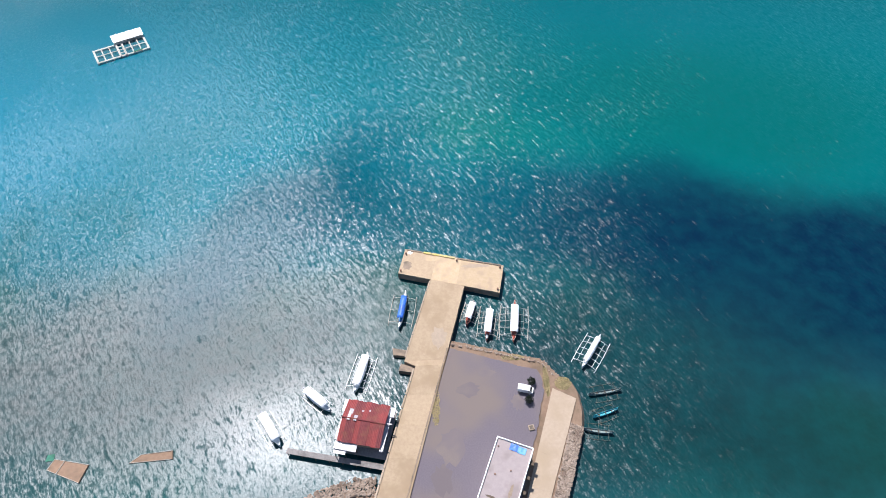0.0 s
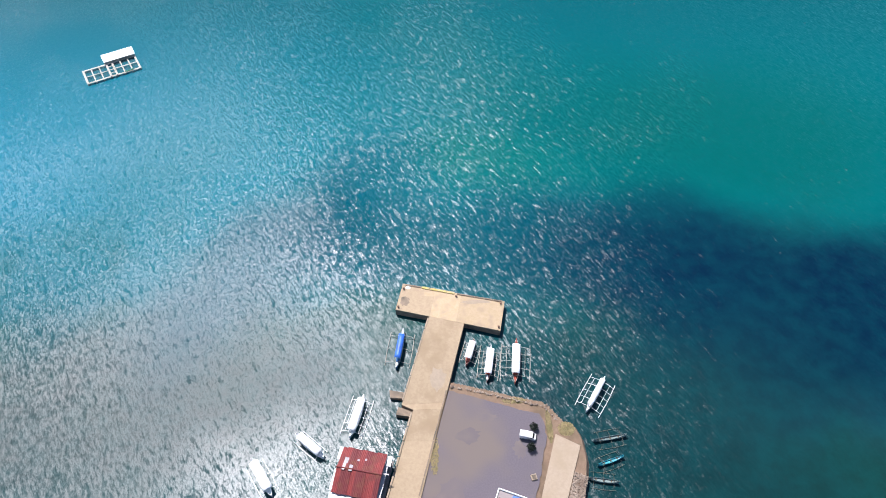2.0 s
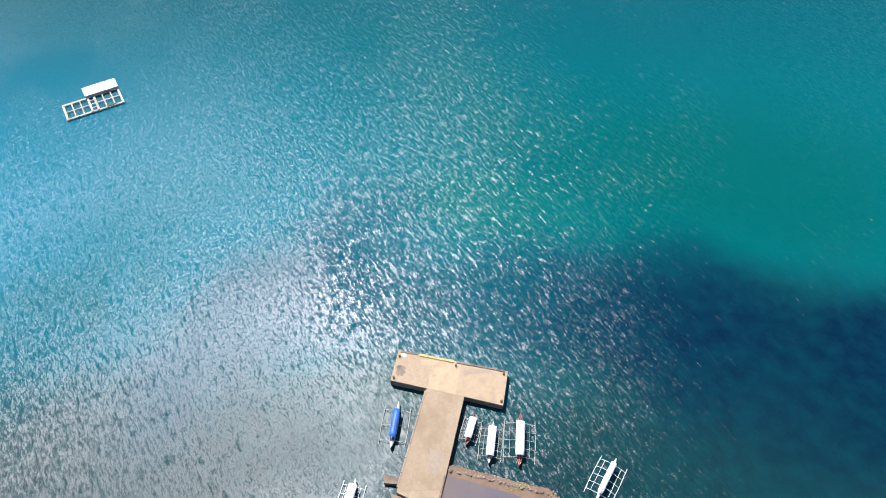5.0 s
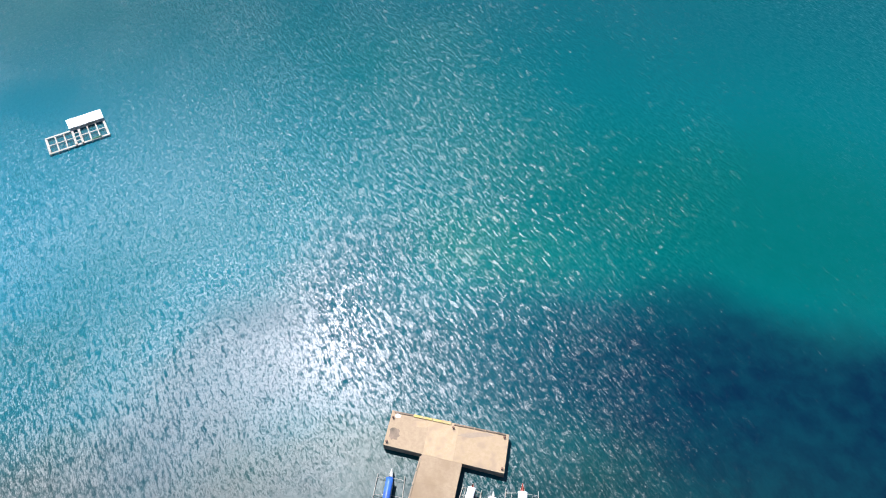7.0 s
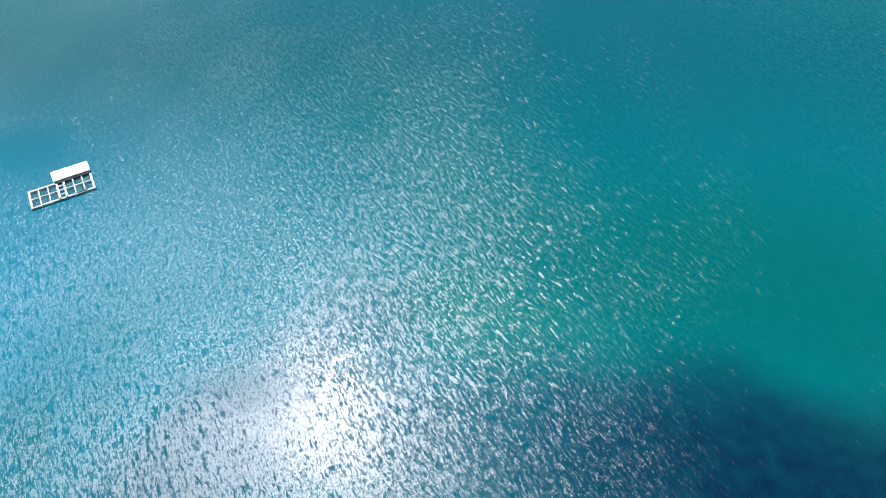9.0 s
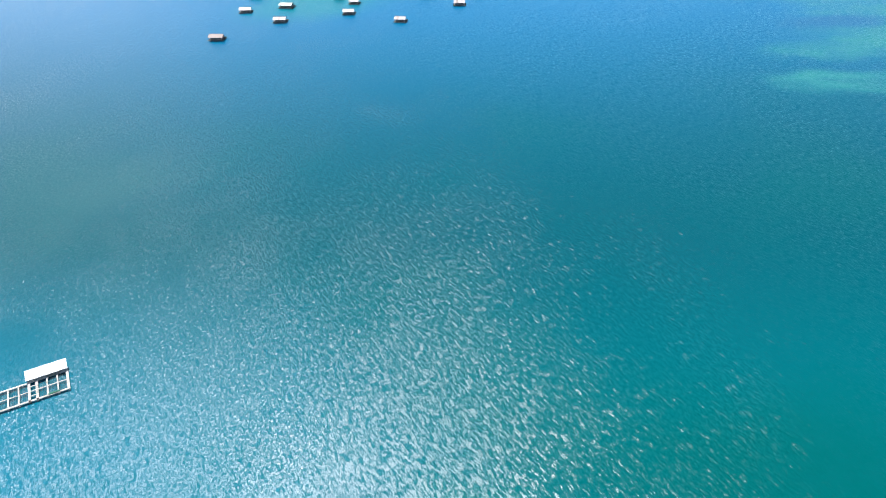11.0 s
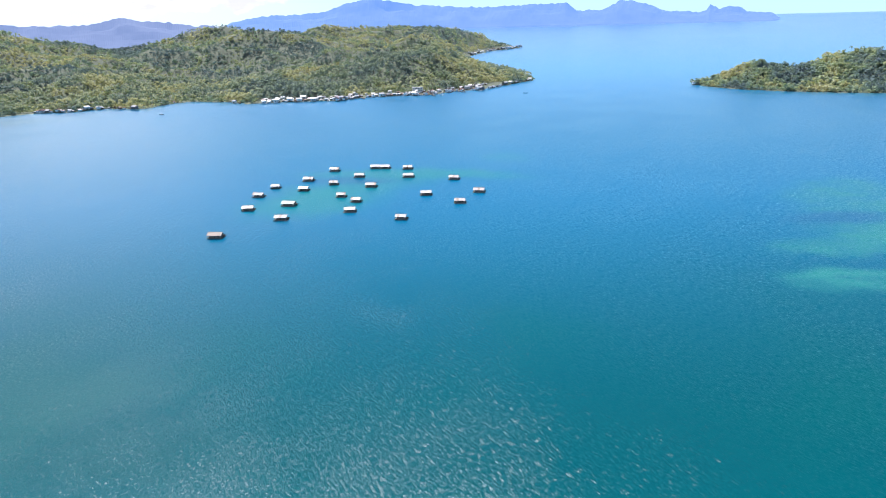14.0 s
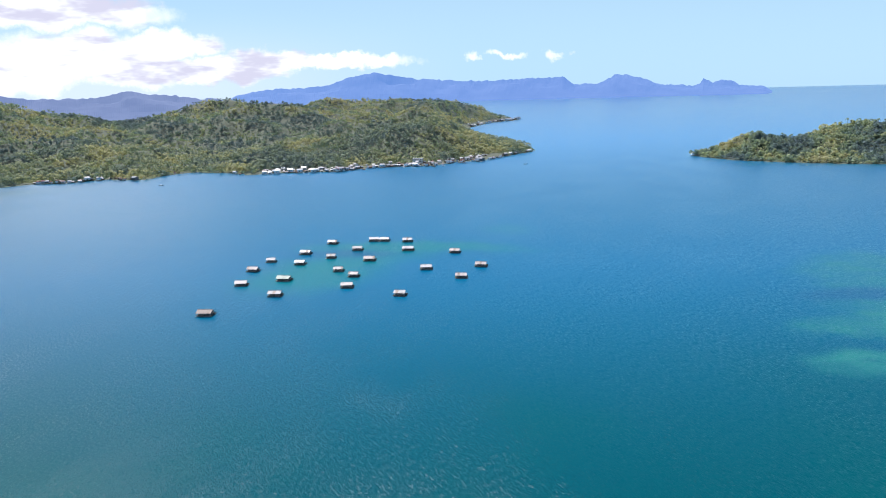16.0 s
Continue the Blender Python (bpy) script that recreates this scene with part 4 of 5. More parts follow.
# ---- fish farm ----
def farm_house(x, y, lx, ly, turn, roof, label):
    """A floating guard house: raft on drums, posts, walls and a pitched roof of several sheets."""
    ob = thing("floating_hut", pose(x, y, 0, 0, 0, turn), label, "floating hut", "floating huts of the fish farm")
    for i in range(7):
        py = -ly / 2 - 0.65 + (ly + 1.3) * i / 6
        part("raft_pole", rod((-lx / 2 - 0.6, py, 0.36), (lx / 2 + 0.9, py, 0.36), 0.13), BAMBOO if i == 0 else BAMBOO_DARK, ob)
    part("floor_mat", cube(-lx / 2 - 0.2, lx / 2 + 0.3, -ly / 2, ly / 2, 0.495, 0.53), BAMBOO_DARK, ob)
    for i in range(4):
        px = -lx / 2 + lx * (i + 0.5) / 4
        part("drum", tube(bmesh.new(), [(px, -ly / 2 - 0.5, 0.0), (px, ly / 2 + 0.5, 0.0)], 0.3, 8), HULL_BLUE, ob)
    part("wall", cube(-lx / 2 + 0.9, lx / 2 - 0.5, -ly / 2 + 0.5, ly / 2 - 0.4, 0.532, 1.9), HUT_WALL, ob)
    part("doorway", cube(-0.5, 0.5, -ly / 2 + 0.44, -ly / 2 + 0.497, 0.535, 1.8), WOOD, ob)
    part("window", cube(lx / 2 - 1.8, lx / 2 - 1.0, -ly / 2 + 0.45, -ly / 2 + 0.497, 1.0, 1.6), WOOD, ob)
    part("rail", rod((-lx / 2 + 0.1, -ly / 2 + 0.05, 1.15), (lx / 2 - 0.1, -ly / 2 + 0.05, 1.15), 0.06), BAMBOO, ob)
    for px in (-lx / 2 + 0.1, 0, lx / 2 - 0.1):
        for py in (-ly / 2 + 0.1, ly / 2 - 0.1):
            part("post", rod((px, py, 0.5), (px, py, 1.95), 0.08), BAMBOO, ob)
    n = 5
    for s in (-1, 1):
        for i in range(n):
            x0, x1 = -lx / 2 - 0.3 + (lx + 0.6) * i / n, -lx / 2 - 0.3 + (lx + 0.6) * (i + 1) / n + 0.04
            bm = bmesh.new()
            lift = 0.03 * (i % 2)
            ps = [(x0, s * (ly / 2 + 0.35), 1.9 + lift), (x1, s * (ly / 2 + 0.35), 1.9 + lift), (x1, 0, 3.0 + lift), (x0, 0, 3.0 + lift)]
            lo = [bm.verts.new(p) for p in ps]
            hi = [bm.verts.new((p[0], p[1], p[2] + 0.05)) for p in ps]
            bm.faces.new(lo)
            bm.faces.new(hi[::-1])
            for k in range(4):
                j = (k + 1) % 4
                bm.faces.new((lo[k], hi[k], hi[j], lo[j]))
            part("roof_sheet", bm, HUT_BROWN if (i * 3 + int(x) + (s > 0)) % 17 == 0 else roof, ob)
    part("ridge_cap", rod((-lx / 2 - 0.35, 0, 3.08), (lx / 2 + 0.35, 0, 3.08), 0.1), roof, ob)


FARM = [(-120.1, 434.7, 1.12), (-117.6, 489.7, 1), (-119.6, 523.0, 1), (-113.7, 546.5, 0.85), (-91.6, 466.6, 1.05), (-93.9, 498.9, 1.2), (-92.3, 538.1, 0.95), (-94.4, 567.7, 1.05),
        (-74.0, 553.7, 0.85), (-80.1, 599.4, 1), (-63.4, 517.5, 0.85), (-52.8, 480.4, 0.95), (-51.9, 504.1, 0.85), (-58.3, 576.2, 1), (-46.3, 544.3, 1.05), (-49.4, 605.9, 1),
        (-41.2, 604.9, 1), (-23.5, 600.8, 1), (-21.6, 572.1, 1.1), (-20.5, 461.7, 0.9), (-7.3, 517.7, 1), (11.9, 561.3, 1.0), (14.5, 495.3, 0.95), (28.0, 521.5, 1)]
rng = random.Random(17)
ROOFS = {ZINC: "bright zinc", HUT_PINK: "pinkish weathered zinc", HUT_GREY: "dull grey zinc", HUT_GREEN: "greenish-grey zinc", HUT_BROWN: "rust-stained zinc"}
for i, (x, y, k) in enumerate(FARM):
    roof = {0: HUT_BROWN, 5: HUT_GREEN, 3: HUT_GREY, 10: HUT_GREY}.get(i) or rng.choice((ZINC, HUT_PINK, HUT_PINK, ZINC, HUT_GREY))
    farm_house(x, y, 6.7 * k, 5.4 * k, rng.uniform(-12, 4), roof, "floating bamboo hut with a %s roof" % ROOFS[roof])


# ---- floating fish pen ----
def fish_pen():
    ob = thing("fish_pen", pose(-86.6, 168.6, 0, 0, 0, 29), "floating fish pen of pale bamboo frames with a long tin roof", "fish pen")
    for x0, x1, y0, y1, nx, ny in ((0, 6.4, 0, 6.6, 3, 2), (-1.6, 0, 0, 6.6, 1, 4), (-8.0, -1.6, 0, 6.4, 3, 2)):
        for i in range(nx + 1):
            x = x0 + (x1 - x0) * i / nx
            wd = 0.28 if i in (0, nx) else 0.16
            part("walkway", cube(x - wd, x + wd, y0 - 0.25, y1 + 0.25, 0.3 + 0.004 * i, 0.5 + 0.004 * i, 0.03), BAMBOO, ob)
        for j in range(ny + 1):
            y = y0 + (y1 - y0) * j / ny
            wd = 0.28 if j in (0, ny) else 0.16
            part("walkway", cube(x0 - 0.25, x1 + 0.25, y - wd, y + wd, 0.33 + 0.004 * j, 0.53 + 0.004 * j, 0.03), BAMBOO, ob)
        for i in range(nx + 1):
            for j in range(ny + 1):
                x, y = x0 + (x1 - x0) * i / nx, y0 + (y1 - y0) * j / ny
                if i < nx and j < ny and nx > 1:
                    net = bmesh.new()
                    cw, ch = (x1 - x0) / nx, (y1 - y0) / ny
                    for k in range(1, 6):
                        tube(net, [(x + cw * k / 6, y + 0.2, 0.28), (x + cw * k / 6, y + ch / 2, 0.2), (x + cw * k / 6, y + ch - 0.2, 0.28)], 0.02, 3)
                        tube(net, [(x + 0.2, y + ch * k / 6, 0.28), (x + cw / 2, y + ch * k / 6, 0.2), (x + cw - 0.2, y + ch * k / 6, 0.28)], 0.02, 3)
                    part("net", net, PEN_NET, ob, "dark fish net slung in the frame")
                part("float_drum", tube(bmesh.new(), [(x, y - 0.45, 0.1), (x, y + 0.45, 0.1)], 0.28, 8), HULL_GREY, ob)
    for i in range(5):
        x = -1.8 + 8.2 * i / 4
        for y in (6.6, 8.5):
            part("roof_post", rod((x, y, 0.3), (x, y, 1.25 if y < 7.5 else 1.72), 0.07), BAMBOO, ob)
    for i in range(9):
        x0, x1 = -2.0 + i * 0.97, -2.0 + (i + 1) * 0.97 + 0.04
        bm = bmesh.new()
        z = 0.02 * (i % 2)
        ps = [(x0, 6.4, 1.2 + z), (x1, 6.4, 1.2 + z), (x1, 9.3, 1.9 + z), (x0, 9.3, 1.9 + z)]
        lo = [bm.verts.new(p) for p in ps]
        hi = [bm.verts.new((p[0], p[1], p[2] + 0.06)) for p in ps]
        bm.faces.new(lo)
        bm.faces.new(hi[::-1])
        for k in range(4):
            j = (k + 1) % 4
            bm.faces.new((lo[k], hi[k], hi[j], lo[j]))
        part("roof_sheet", bm, TARP_WHITE, ob, "white painted tin sheet")
    part("deck", cube(-1.7, 6.6, 6.7, 8.6, 0.56, 0.66, 0.02), BAMBOO, ob)
    part("net_strip", cube(2.2, 4.6, -0.1, 0.45, 0.56, 0.68, 0.04), GREEN_NET, ob, "bundled green netting")


fish_pen()


# ---- quay ----
PIER = [(-6.1, 92.1), (-7.6, 85.6), (-0.8, 83.8), (-6.2, 64.5), (-4.1, 63.4), (-11.3, 37.6), (-17, 16), (-11.4, 14.5), (-5.9, 38.2), (2.5, 67.8), (6.2, 81.9), (13.3, 79.8), (14.8, 86.8)]
tagged(mesh_object("pier", prism(PIER, -3.0, 1.55), CONCRETE_SIDE), "weathered concrete T-shaped pier with a pale worn deck", "pier", kind="structure")
PIER_OB = bpy.data.objects["pier"]


def lerp(a, b, t):
    return (a[0] + (b[0] - a[0]) * t, a[1] + (b[1] - a[1]) * t)


def slab(pts, material, parent, name="deck_slab", z0=1.554, z1=1.8, gap=0.004):
    cx, cy = sum(p[0] for p in pts) / len(pts), sum(p[1] for p in pts) / len(pts)
    q = []
    for x, y in pts:
        n = math.hypot(x - cx, y - cy)
        q.append((x + (cx - x) * gap / n, y + (cy - y) * gap / n))
    return part(name, prism(q, z0, z1), material, parent)


NL, SL, SR, NR = (-6.1, 92.1), (-7.6, 85.6), (13.3, 79.8), (14.8, 86.8)
for i, t in enumerate((0.0, 0.33, 0.58)):
    u = (0.33, 0.58, 1.0)[i]
    # the middle and right slabs are paler and yellower than the left one
    slab([lerp(NL, NR, t), lerp(SL, SR, t), lerp(SL, SR, u), lerp(NL, NR, u)], SANDY if i else CONCRETE, PIER_OB)
TL, BL, TR, BR = (-0.8, 83.69), (-6.2, 64.5), (6.2, 81.75), (1.65, 64.6)
for i in range(4):
    t, u = i / 4, (i + 1) / 4
    slab([lerp(TL, BL, t), lerp(TL, BL, u), lerp(TR, BR, u), lerp(TR, BR, t)], CONCRETE, PIER_OB)
slab([(-6.2, 64.49), (-4.1, 63.41), (1.3, 63.41), (1.65, 64.59)], CONCRETE, PIER_OB)
TL, BL, TR, BR = (-4.1, 63.4), (-17, 16), (1.3, 63.4), (-11.4, 14.8)
for i in range(8):
    t, u = i / 8, (i + 1) / 8
    slab([lerp(TL, BL, t), lerp(TL, BL, u), lerp(TR, BR, u), lerp(TR, BR, t)], CONCRETE, PIER_OB)


def kerb(p, q, n, material, wide=0.28, high=0.2, z=1.8):
    for i in range(n):
        a, b = Vector((*lerp(p, q, (i + 0.04) / n), 0)), Vector((*lerp(p, q, (i + 0.96) / n), 0))
        t = (b - a).normalized()
        s = Vector((t.y, -t.x, 0)) * wide / 2
        part("kerb", prism([(v.x, v.y) for v in (a - s, b - s, b + s, a + s)], z, z + high), material, PIER_OB)


def stain(cx, cy, rx, ry, material, name, label, seed, z=1.8, n=18):
    """A worn patch of the deck's surface with a ragged rim, a few millimetres thick."""
    rng = random.Random(seed)
    pts = []
    for i in range(n):
        a = 2 * math.pi * i / n
        k = rng.uniform(0.75, 1.15)
        pts.append((cx + rx * k * math.cos(a), cy + ry * k * math.sin(a)))
    part(name, prism(pts, z - 0.01, z + 0.005), material, PIER_OB, label)


stain(-5.7, 87.6, 1.0, 1.25, CONCRETE_SIDE, "oil_stain", "round brown oil stain", 1)
stain(-5.1, 91.0, 0.5, 0.4, WHITE, "lime_patch", "spilt white lime", 2)
stain(1.0, 89.3, 4.0, 0.75, SANDY, "worn_paint", "worn yellowish paint", 3)
stain(8.7, 86.9, 3.4, 0.5, CONCRETE_PALE, "salt_mark", "pale salt mark", 7, 1.799)
stain(0.6, 69.5, 1.6, 2.6, CONCRETE_PALE, "salt_mark", "pale salt mark", 8, 1.799)
kerb((-0.95, 83.4), (-6.1, 65.2), 7, CONCRETE_PALE, 0.25, 0.12)
kerb((-5.7, 91.75), (-2.4, 90.95), 2, CONCRETE_SIDE)
kerb((-2.2, 90.9), (4.6, 89.1), 4, YELLOW, 0.45)
kerb((5.0, 89.0), (14.3, 86.75), 5, CONCRETE_SIDE)
kerb((-4.4, 62.9), (-11.1, 38.2), 9, CONCRETE_PALE, 0.3)
kerb((2.1, 67.2), (-5.9, 37.8), 9, CONCRETE_SIDE, 0.18, 0.14)


def bollard(x, y):
    ob = thing("mooring_bollard", pose(x, y, 1.8), "short rusted mooring bollard on the pier", "bollard", "bollards along the pier")
    part("stem", tube(bmesh.new(), [(0, 0, 0), (0, 0, 0.42)], 0.15, 10), RUST, ob)
    part("cap", tube(bmesh.new(), [(0, 0, 0.4), (0, 0, 0.47), (0, 0, 0.55)], 0.24, 10, 0.7), RUST, ob)


for x, y in ((-5.9, 90.6), (4.9, 88.3), (13.9, 86.2), (13.0, 80.6), (-7.0, 86.1)):
    bollard(x, y)

tagged(mesh_object("landing_step", prism([(-8.6, 68.0), (-8.4, 66.4), (-6.0, 66.2), (-5.7, 67.4)], -2.5, 0.9), CONCRETE_SIDE), "low concrete landing beside the pier", "landing", kind="structure")
tagged(mesh_object("stone_ledge", prism([(-6.9, 64.4), (-7.3, 62.9), (-4.6, 62.4), (-4.2, 63.5)], -2.5, 1.1), CONCRETE_SIDE), "low stone ledge at the pier's bend", "ledge", kind="structure")

# the bank, its yard and the boat ramp
def uneven(pts, step, amp, seed):
    """An outline broken into short pieces that wander a little to either side."""
    rng = random.Random(seed)
    out = []
    for p, q in zip(pts, pts[1:]):
        n = max(1, int(math.dist(p, q) / step))
        for i in range(n):
            x, y = lerp(p, q, i / n)
            out.append((x + rng.uniform(-amp, amp), y + rng.uniform(-amp, amp)) if out else p)
    return out + [pts[-1]]


BANK_EDGE = uneven([(2.6, 69.0), (5.5, 68.2), (10.7, 66.8), (15.5, 65.4), (19.8, 64.4), (21.2, 62.6), (23.0, 60.4), (24.9, 59.2), (25.9, 57.0), (26.2, 53.0), (25.4, 50.0), (22.9, 44.0), (20.7, 38.0), (14.6, 20)], 1.1, 0.13, 5)
BANK = BANK_EDGE + [(30, -60), (400, -300), (-400, -300), (-120, -40), (-26, 34.5), (-21.5, 38.2), (-15.5, 40.2), (-10.4, 40.0), (-5.9, 38.2)]
tagged(mesh_object("ground", prism(BANK[::-1], -2.0, 1.30, 1.6), DIRT), "brown earth bank behind the quay", "bank", kind="structure")
YARD = uneven([(2.55, 67.2), (8.2, 65.4), (13.5, 63.6), (17.3, 62.4), (18.9, 61.9), (19.5, 60.1), (19.7, 57.7), (18.9, 54.9), (17.1, 48.5), (14.0, 39.5), (5.4, 14.6)], 0.8, 0.16, 6) + [(-11.0, 14.8), (-5.75, 38.2)]
tagged(mesh_object("yard", prism(YARD[::-1], 1.32, 1.50), ASPHALT), "flat grey gravel yard on the quay", "yard", kind="structure")
YARD_OB = bpy.data.objects["yard"]
for i, (x, y, rx, ry) in enumerate(((5.8, 58.2, 2.2, 1.5), (2.2, 47.4, 2.6, 3.4), (9.4, 61.6, 1.8, 0.8), (0.4, 41.5, 2.0, 2.6), (14.6, 55.4, 1.2, 1.7))):
    rng = random.Random(40 + i)
    pts = [(x + rx * rng.uniform(0.7, 1.2) * math.cos(k * math.pi / 12), y + ry * rng.uniform(0.7, 1.2) * math.sin(k * math.pi / 12)) for k in range(24)]
    part("mud_patch", prism(pts, 1.49, 1.505), MUD, YARD_OB, "tan patch of dried mud")
RAMP_L, RAMP_R = ((21.3, 58.0), (6.6, 16)), ((25.4, 55.7), (9.8, 16))
RAMP = tagged(mesh_object("ramp", prism([(21.5, 57.7), (25.2, 55.6), (9.6, 16.2), (6.8, 16.2)][::-1], 0.2, 1.42), CONCRETE_SIDE),
              "pale concrete boat ramp beside the yard", "ramp", kind="structure")
for i in range(7):
    t, u = i / 7, (i + 1) / 7
    slab([lerp(*RAMP_L, t), lerp(*RAMP_L, u), lerp(*RAMP_R, u), lerp(*RAMP_R, t)], CONCRETE_PALE, RAMP, "ramp_slab", 1.424, 1.56)


def rocks(name, label, line, count, seed, spread, big, top=0.92, fall=0.55):
    rng = np.random.RandomState(seed)
    V, F, base = [], [], 0
    shapes = crown_shapes(6, seed, 1)
    total = sum(math.dist(a, b) for a, b in zip(line, line[1:]))
    for _ in range(count):
        x, y, a = along(line, rng.uniform(0, total))
        o = rng.uniform(-spread, spread)
        v, f = shapes[rng.randint(6)]
        s = rng.uniform(0.16, big) * rng.uniform(0.6, 1.15)
        t = rng.uniform(0, 6.28)
        z = top - fall * o / spread + rng.uniform(-0.1, 0.2)
        x, y = x - math.sin(a) * -o, y + math.cos(a) * -o
        V += np.stack([x + s * (v[:, 0] * math.cos(t) - v[:, 1] * math.sin(t)), y + s * (v[:, 0] * math.sin(t) + v[:, 1] * math.cos(t)), z + s * 0.8 * v[:, 2]], -1).tolist()
        F += (f + base).tolist()
        base += len(v)
    tagged(array_object(name, V, F, ROCK), label, "rocks", kind="stuff")


rocks("riprap", "brown broken rocks of the bank below the ramp", [(15.1, 24), (20.2, 38.0), (22.5, 44.2), (24.8, 50.6)], 3600, 3, 1.15, 0.32, 1.30, 0.0)
rocks("shore_rocks", "brown boulders at the foot of the bank", [(-27, 34), (-21, 39), (-15, 41), (-11, 41)][::-1], 1500, 4, 1.7, 0.36)
rocks("bank_edge_stones", "small stones along the worn edge of the yard", [(3, 68.6), (8.5, 67.2), (15.5, 65.2), (20.2, 63.9), (22.6, 60.6)][::-1], 420, 6, 0.7, 0.30)


def weeds(name, label, cx, cy, rx, ry, count, seed, z):
    rng = np.random.RandomState(seed)
    V, F = [], []
    for _ in range(count):
        a, r = rng.uniform(0, 6.28), math.sqrt(rng.uniform(0, 1))
        x, y = cx + rx * r * math.cos(a), cy + ry * r * math.sin(a)
        for _ in range(3):
            t, h = rng.uniform(0, 6.28), rng.uniform(0.03, 0.16)
            dx, dy = math.cos(t) * 0.1, math.sin(t) * 0.1
            b = len(V)
            V += [(x - dx, y - dy, z), (x + dx, y + dy, z), (x + dy * 2, y - dx * 2, z + h)]
            F.append((b, b + 1, b + 2))
    tagged(array_object(name, V, F, GRASS), label, "weeds", kind="stuff")


weeds("weeds", "dry weeds along the pier's foot", -0.5, 55.5, 0.8, 4.2, 420, 8, 1.5)
weeds("bank_weeds", "dry brown weeds along the top of the bank", 20.4, 59.6, 0.5, 3.2, 500, 9, 1.3)
weeds("ramp_weeds", "dry yellowish weeds round the head of the ramp", 23.4, 59.0, 1.5, 1.3, 420, 12, 1.3)
weeds("edge_weeds", "dry weeds on the worn yard edge", 14.5, 64.8, 2.2, 0.6, 160, 10, 1.3)


# ---- the flat-roofed building on the quay ----
def quay_building():
    ang = math.degrees(math.atan2(45.2 - 47.6, 16.0 - 10.0))
    ob = thing("quay_building", pose(10.0, 47.6, 1.5, 0, 0, ang), "flat-roofed white terminal building with a stained roof slab", "building")
    w_, l_ = 6.5, 26.0
    part("wall", cube(0.25, w_ - 0.25, -l_ + 0.25, -0.25, 0, 2.9), WHITE, ob)
    part("roof_slab", cube(0, w_, -l_, 0, 2.9, 3.08), ROOF_SLAB, ob, "stained grey roof slab")
    for x0, x1, y0, y1 in ((0, w_, -0.18, 0), (0, w_, -l_, -l_ + 0.18), (0, 0.18, -l_ + 0.183, -0.183), (w_ - 0.18, w_, -l_ + 0.183, -0.183)):
        part("parapet", cube(x0, x1, y0, y1, 3.083, 3.42, 0.02), WHITE, ob)
    for i in range(9):
        y = -1.2 - i * 2.6
        pane = part("window", cube(w_ - 0.247, w_ - 0.2, y - 1.4, y, 1.0, 2.2), GLASS, ob)
        part("sill", cube(w_ - 0.247, w_ - 0.12, y - 1.5, y + 0.1, 0.9, 0.996), CONCRETE_PALE, pane)
        part("mullion", cube(w_ - 0.197, w_ - 0.17, y - 0.73, y - 0.67, 1.0, 2.2), WHITE, pane)
        # dark block added under the eaves to make the wall's jagged shadow
        part("awning_bracket", cube(w_ + 0.003, w_ + 0.75, y - 1.5, y - 0.9, 2.55, 2.7), WOOD, ob)
    leaf = part("front_door", cube(2.6, 4.0, -0.247, -0.2, 0, 2.2), WOOD, ob)
    part("handle", cube(3.78, 3.84, -0.197, -0.15, 0.95, 1.15), ZINC, leaf)
    for x, y, a, b, m in ((2.0, -10.2, 0.9, 0.22, WOOD), (3.6, -11.5, 0.5, 0.8, CONCRETE_SIDE), (4.9, -8.3, 0.35, 1.3, CONCRETE_SIDE), (1.3, -15.0, 0.5, 1.6, CONCRETE_SIDE), (4.2, -18.5, 1.1, 0.6, CONCRETE_SIDE)):
        rng = random.Random(int(x * 10))
        part("roof_stain", prism([(x + a * rng.uniform(0.6, 1.2) * math.cos(k * math.pi / 9), y + b * rng.uniform(0.6, 1.2) * math.sin(k * math.pi / 9)) for k in range(18)], 3.07, 3.086), m, ob, "dark damp stain")
    for x, y in ((0.7, -1.6), (1.6, -6.4), (3.9, -5.0)):
        part("roof_vent", tube(bmesh.new(), [(x, y, 3.08), (x, y, 3.32)], 0.14, 8), RUST, ob)
    t = thing("roof_tarpaulin", pose(10.0, 47.6, 4.6, 0, 0, ang), "blue tarpaulin spread on the flat roof", "tarpaulin")
    for i, m in enumerate((TARP_BLUE, TARP_CYAN)):
        bm = bmesh.new()
        bmesh.ops.create_grid(bm, x_segments=8, y_segments=4, size=0.5)
        for v in bm.verts:
            v.co = Vector((2.6 + 1.4 * i + (v.co.x + 0.5) * 1.43, -1.55 - 0.12 * i + (v.co.y + 0.5) * 1.2, 0.012 + 0.05 * noise.noise(Vector((v.co.x * 3 + i, v.co.y * 3, 0))) + 0.05))
        bmesh.ops.solidify(bm, geom=bm.faces[:], thickness=0.02)
        part("sheet", bm, m, t)


quay_building()


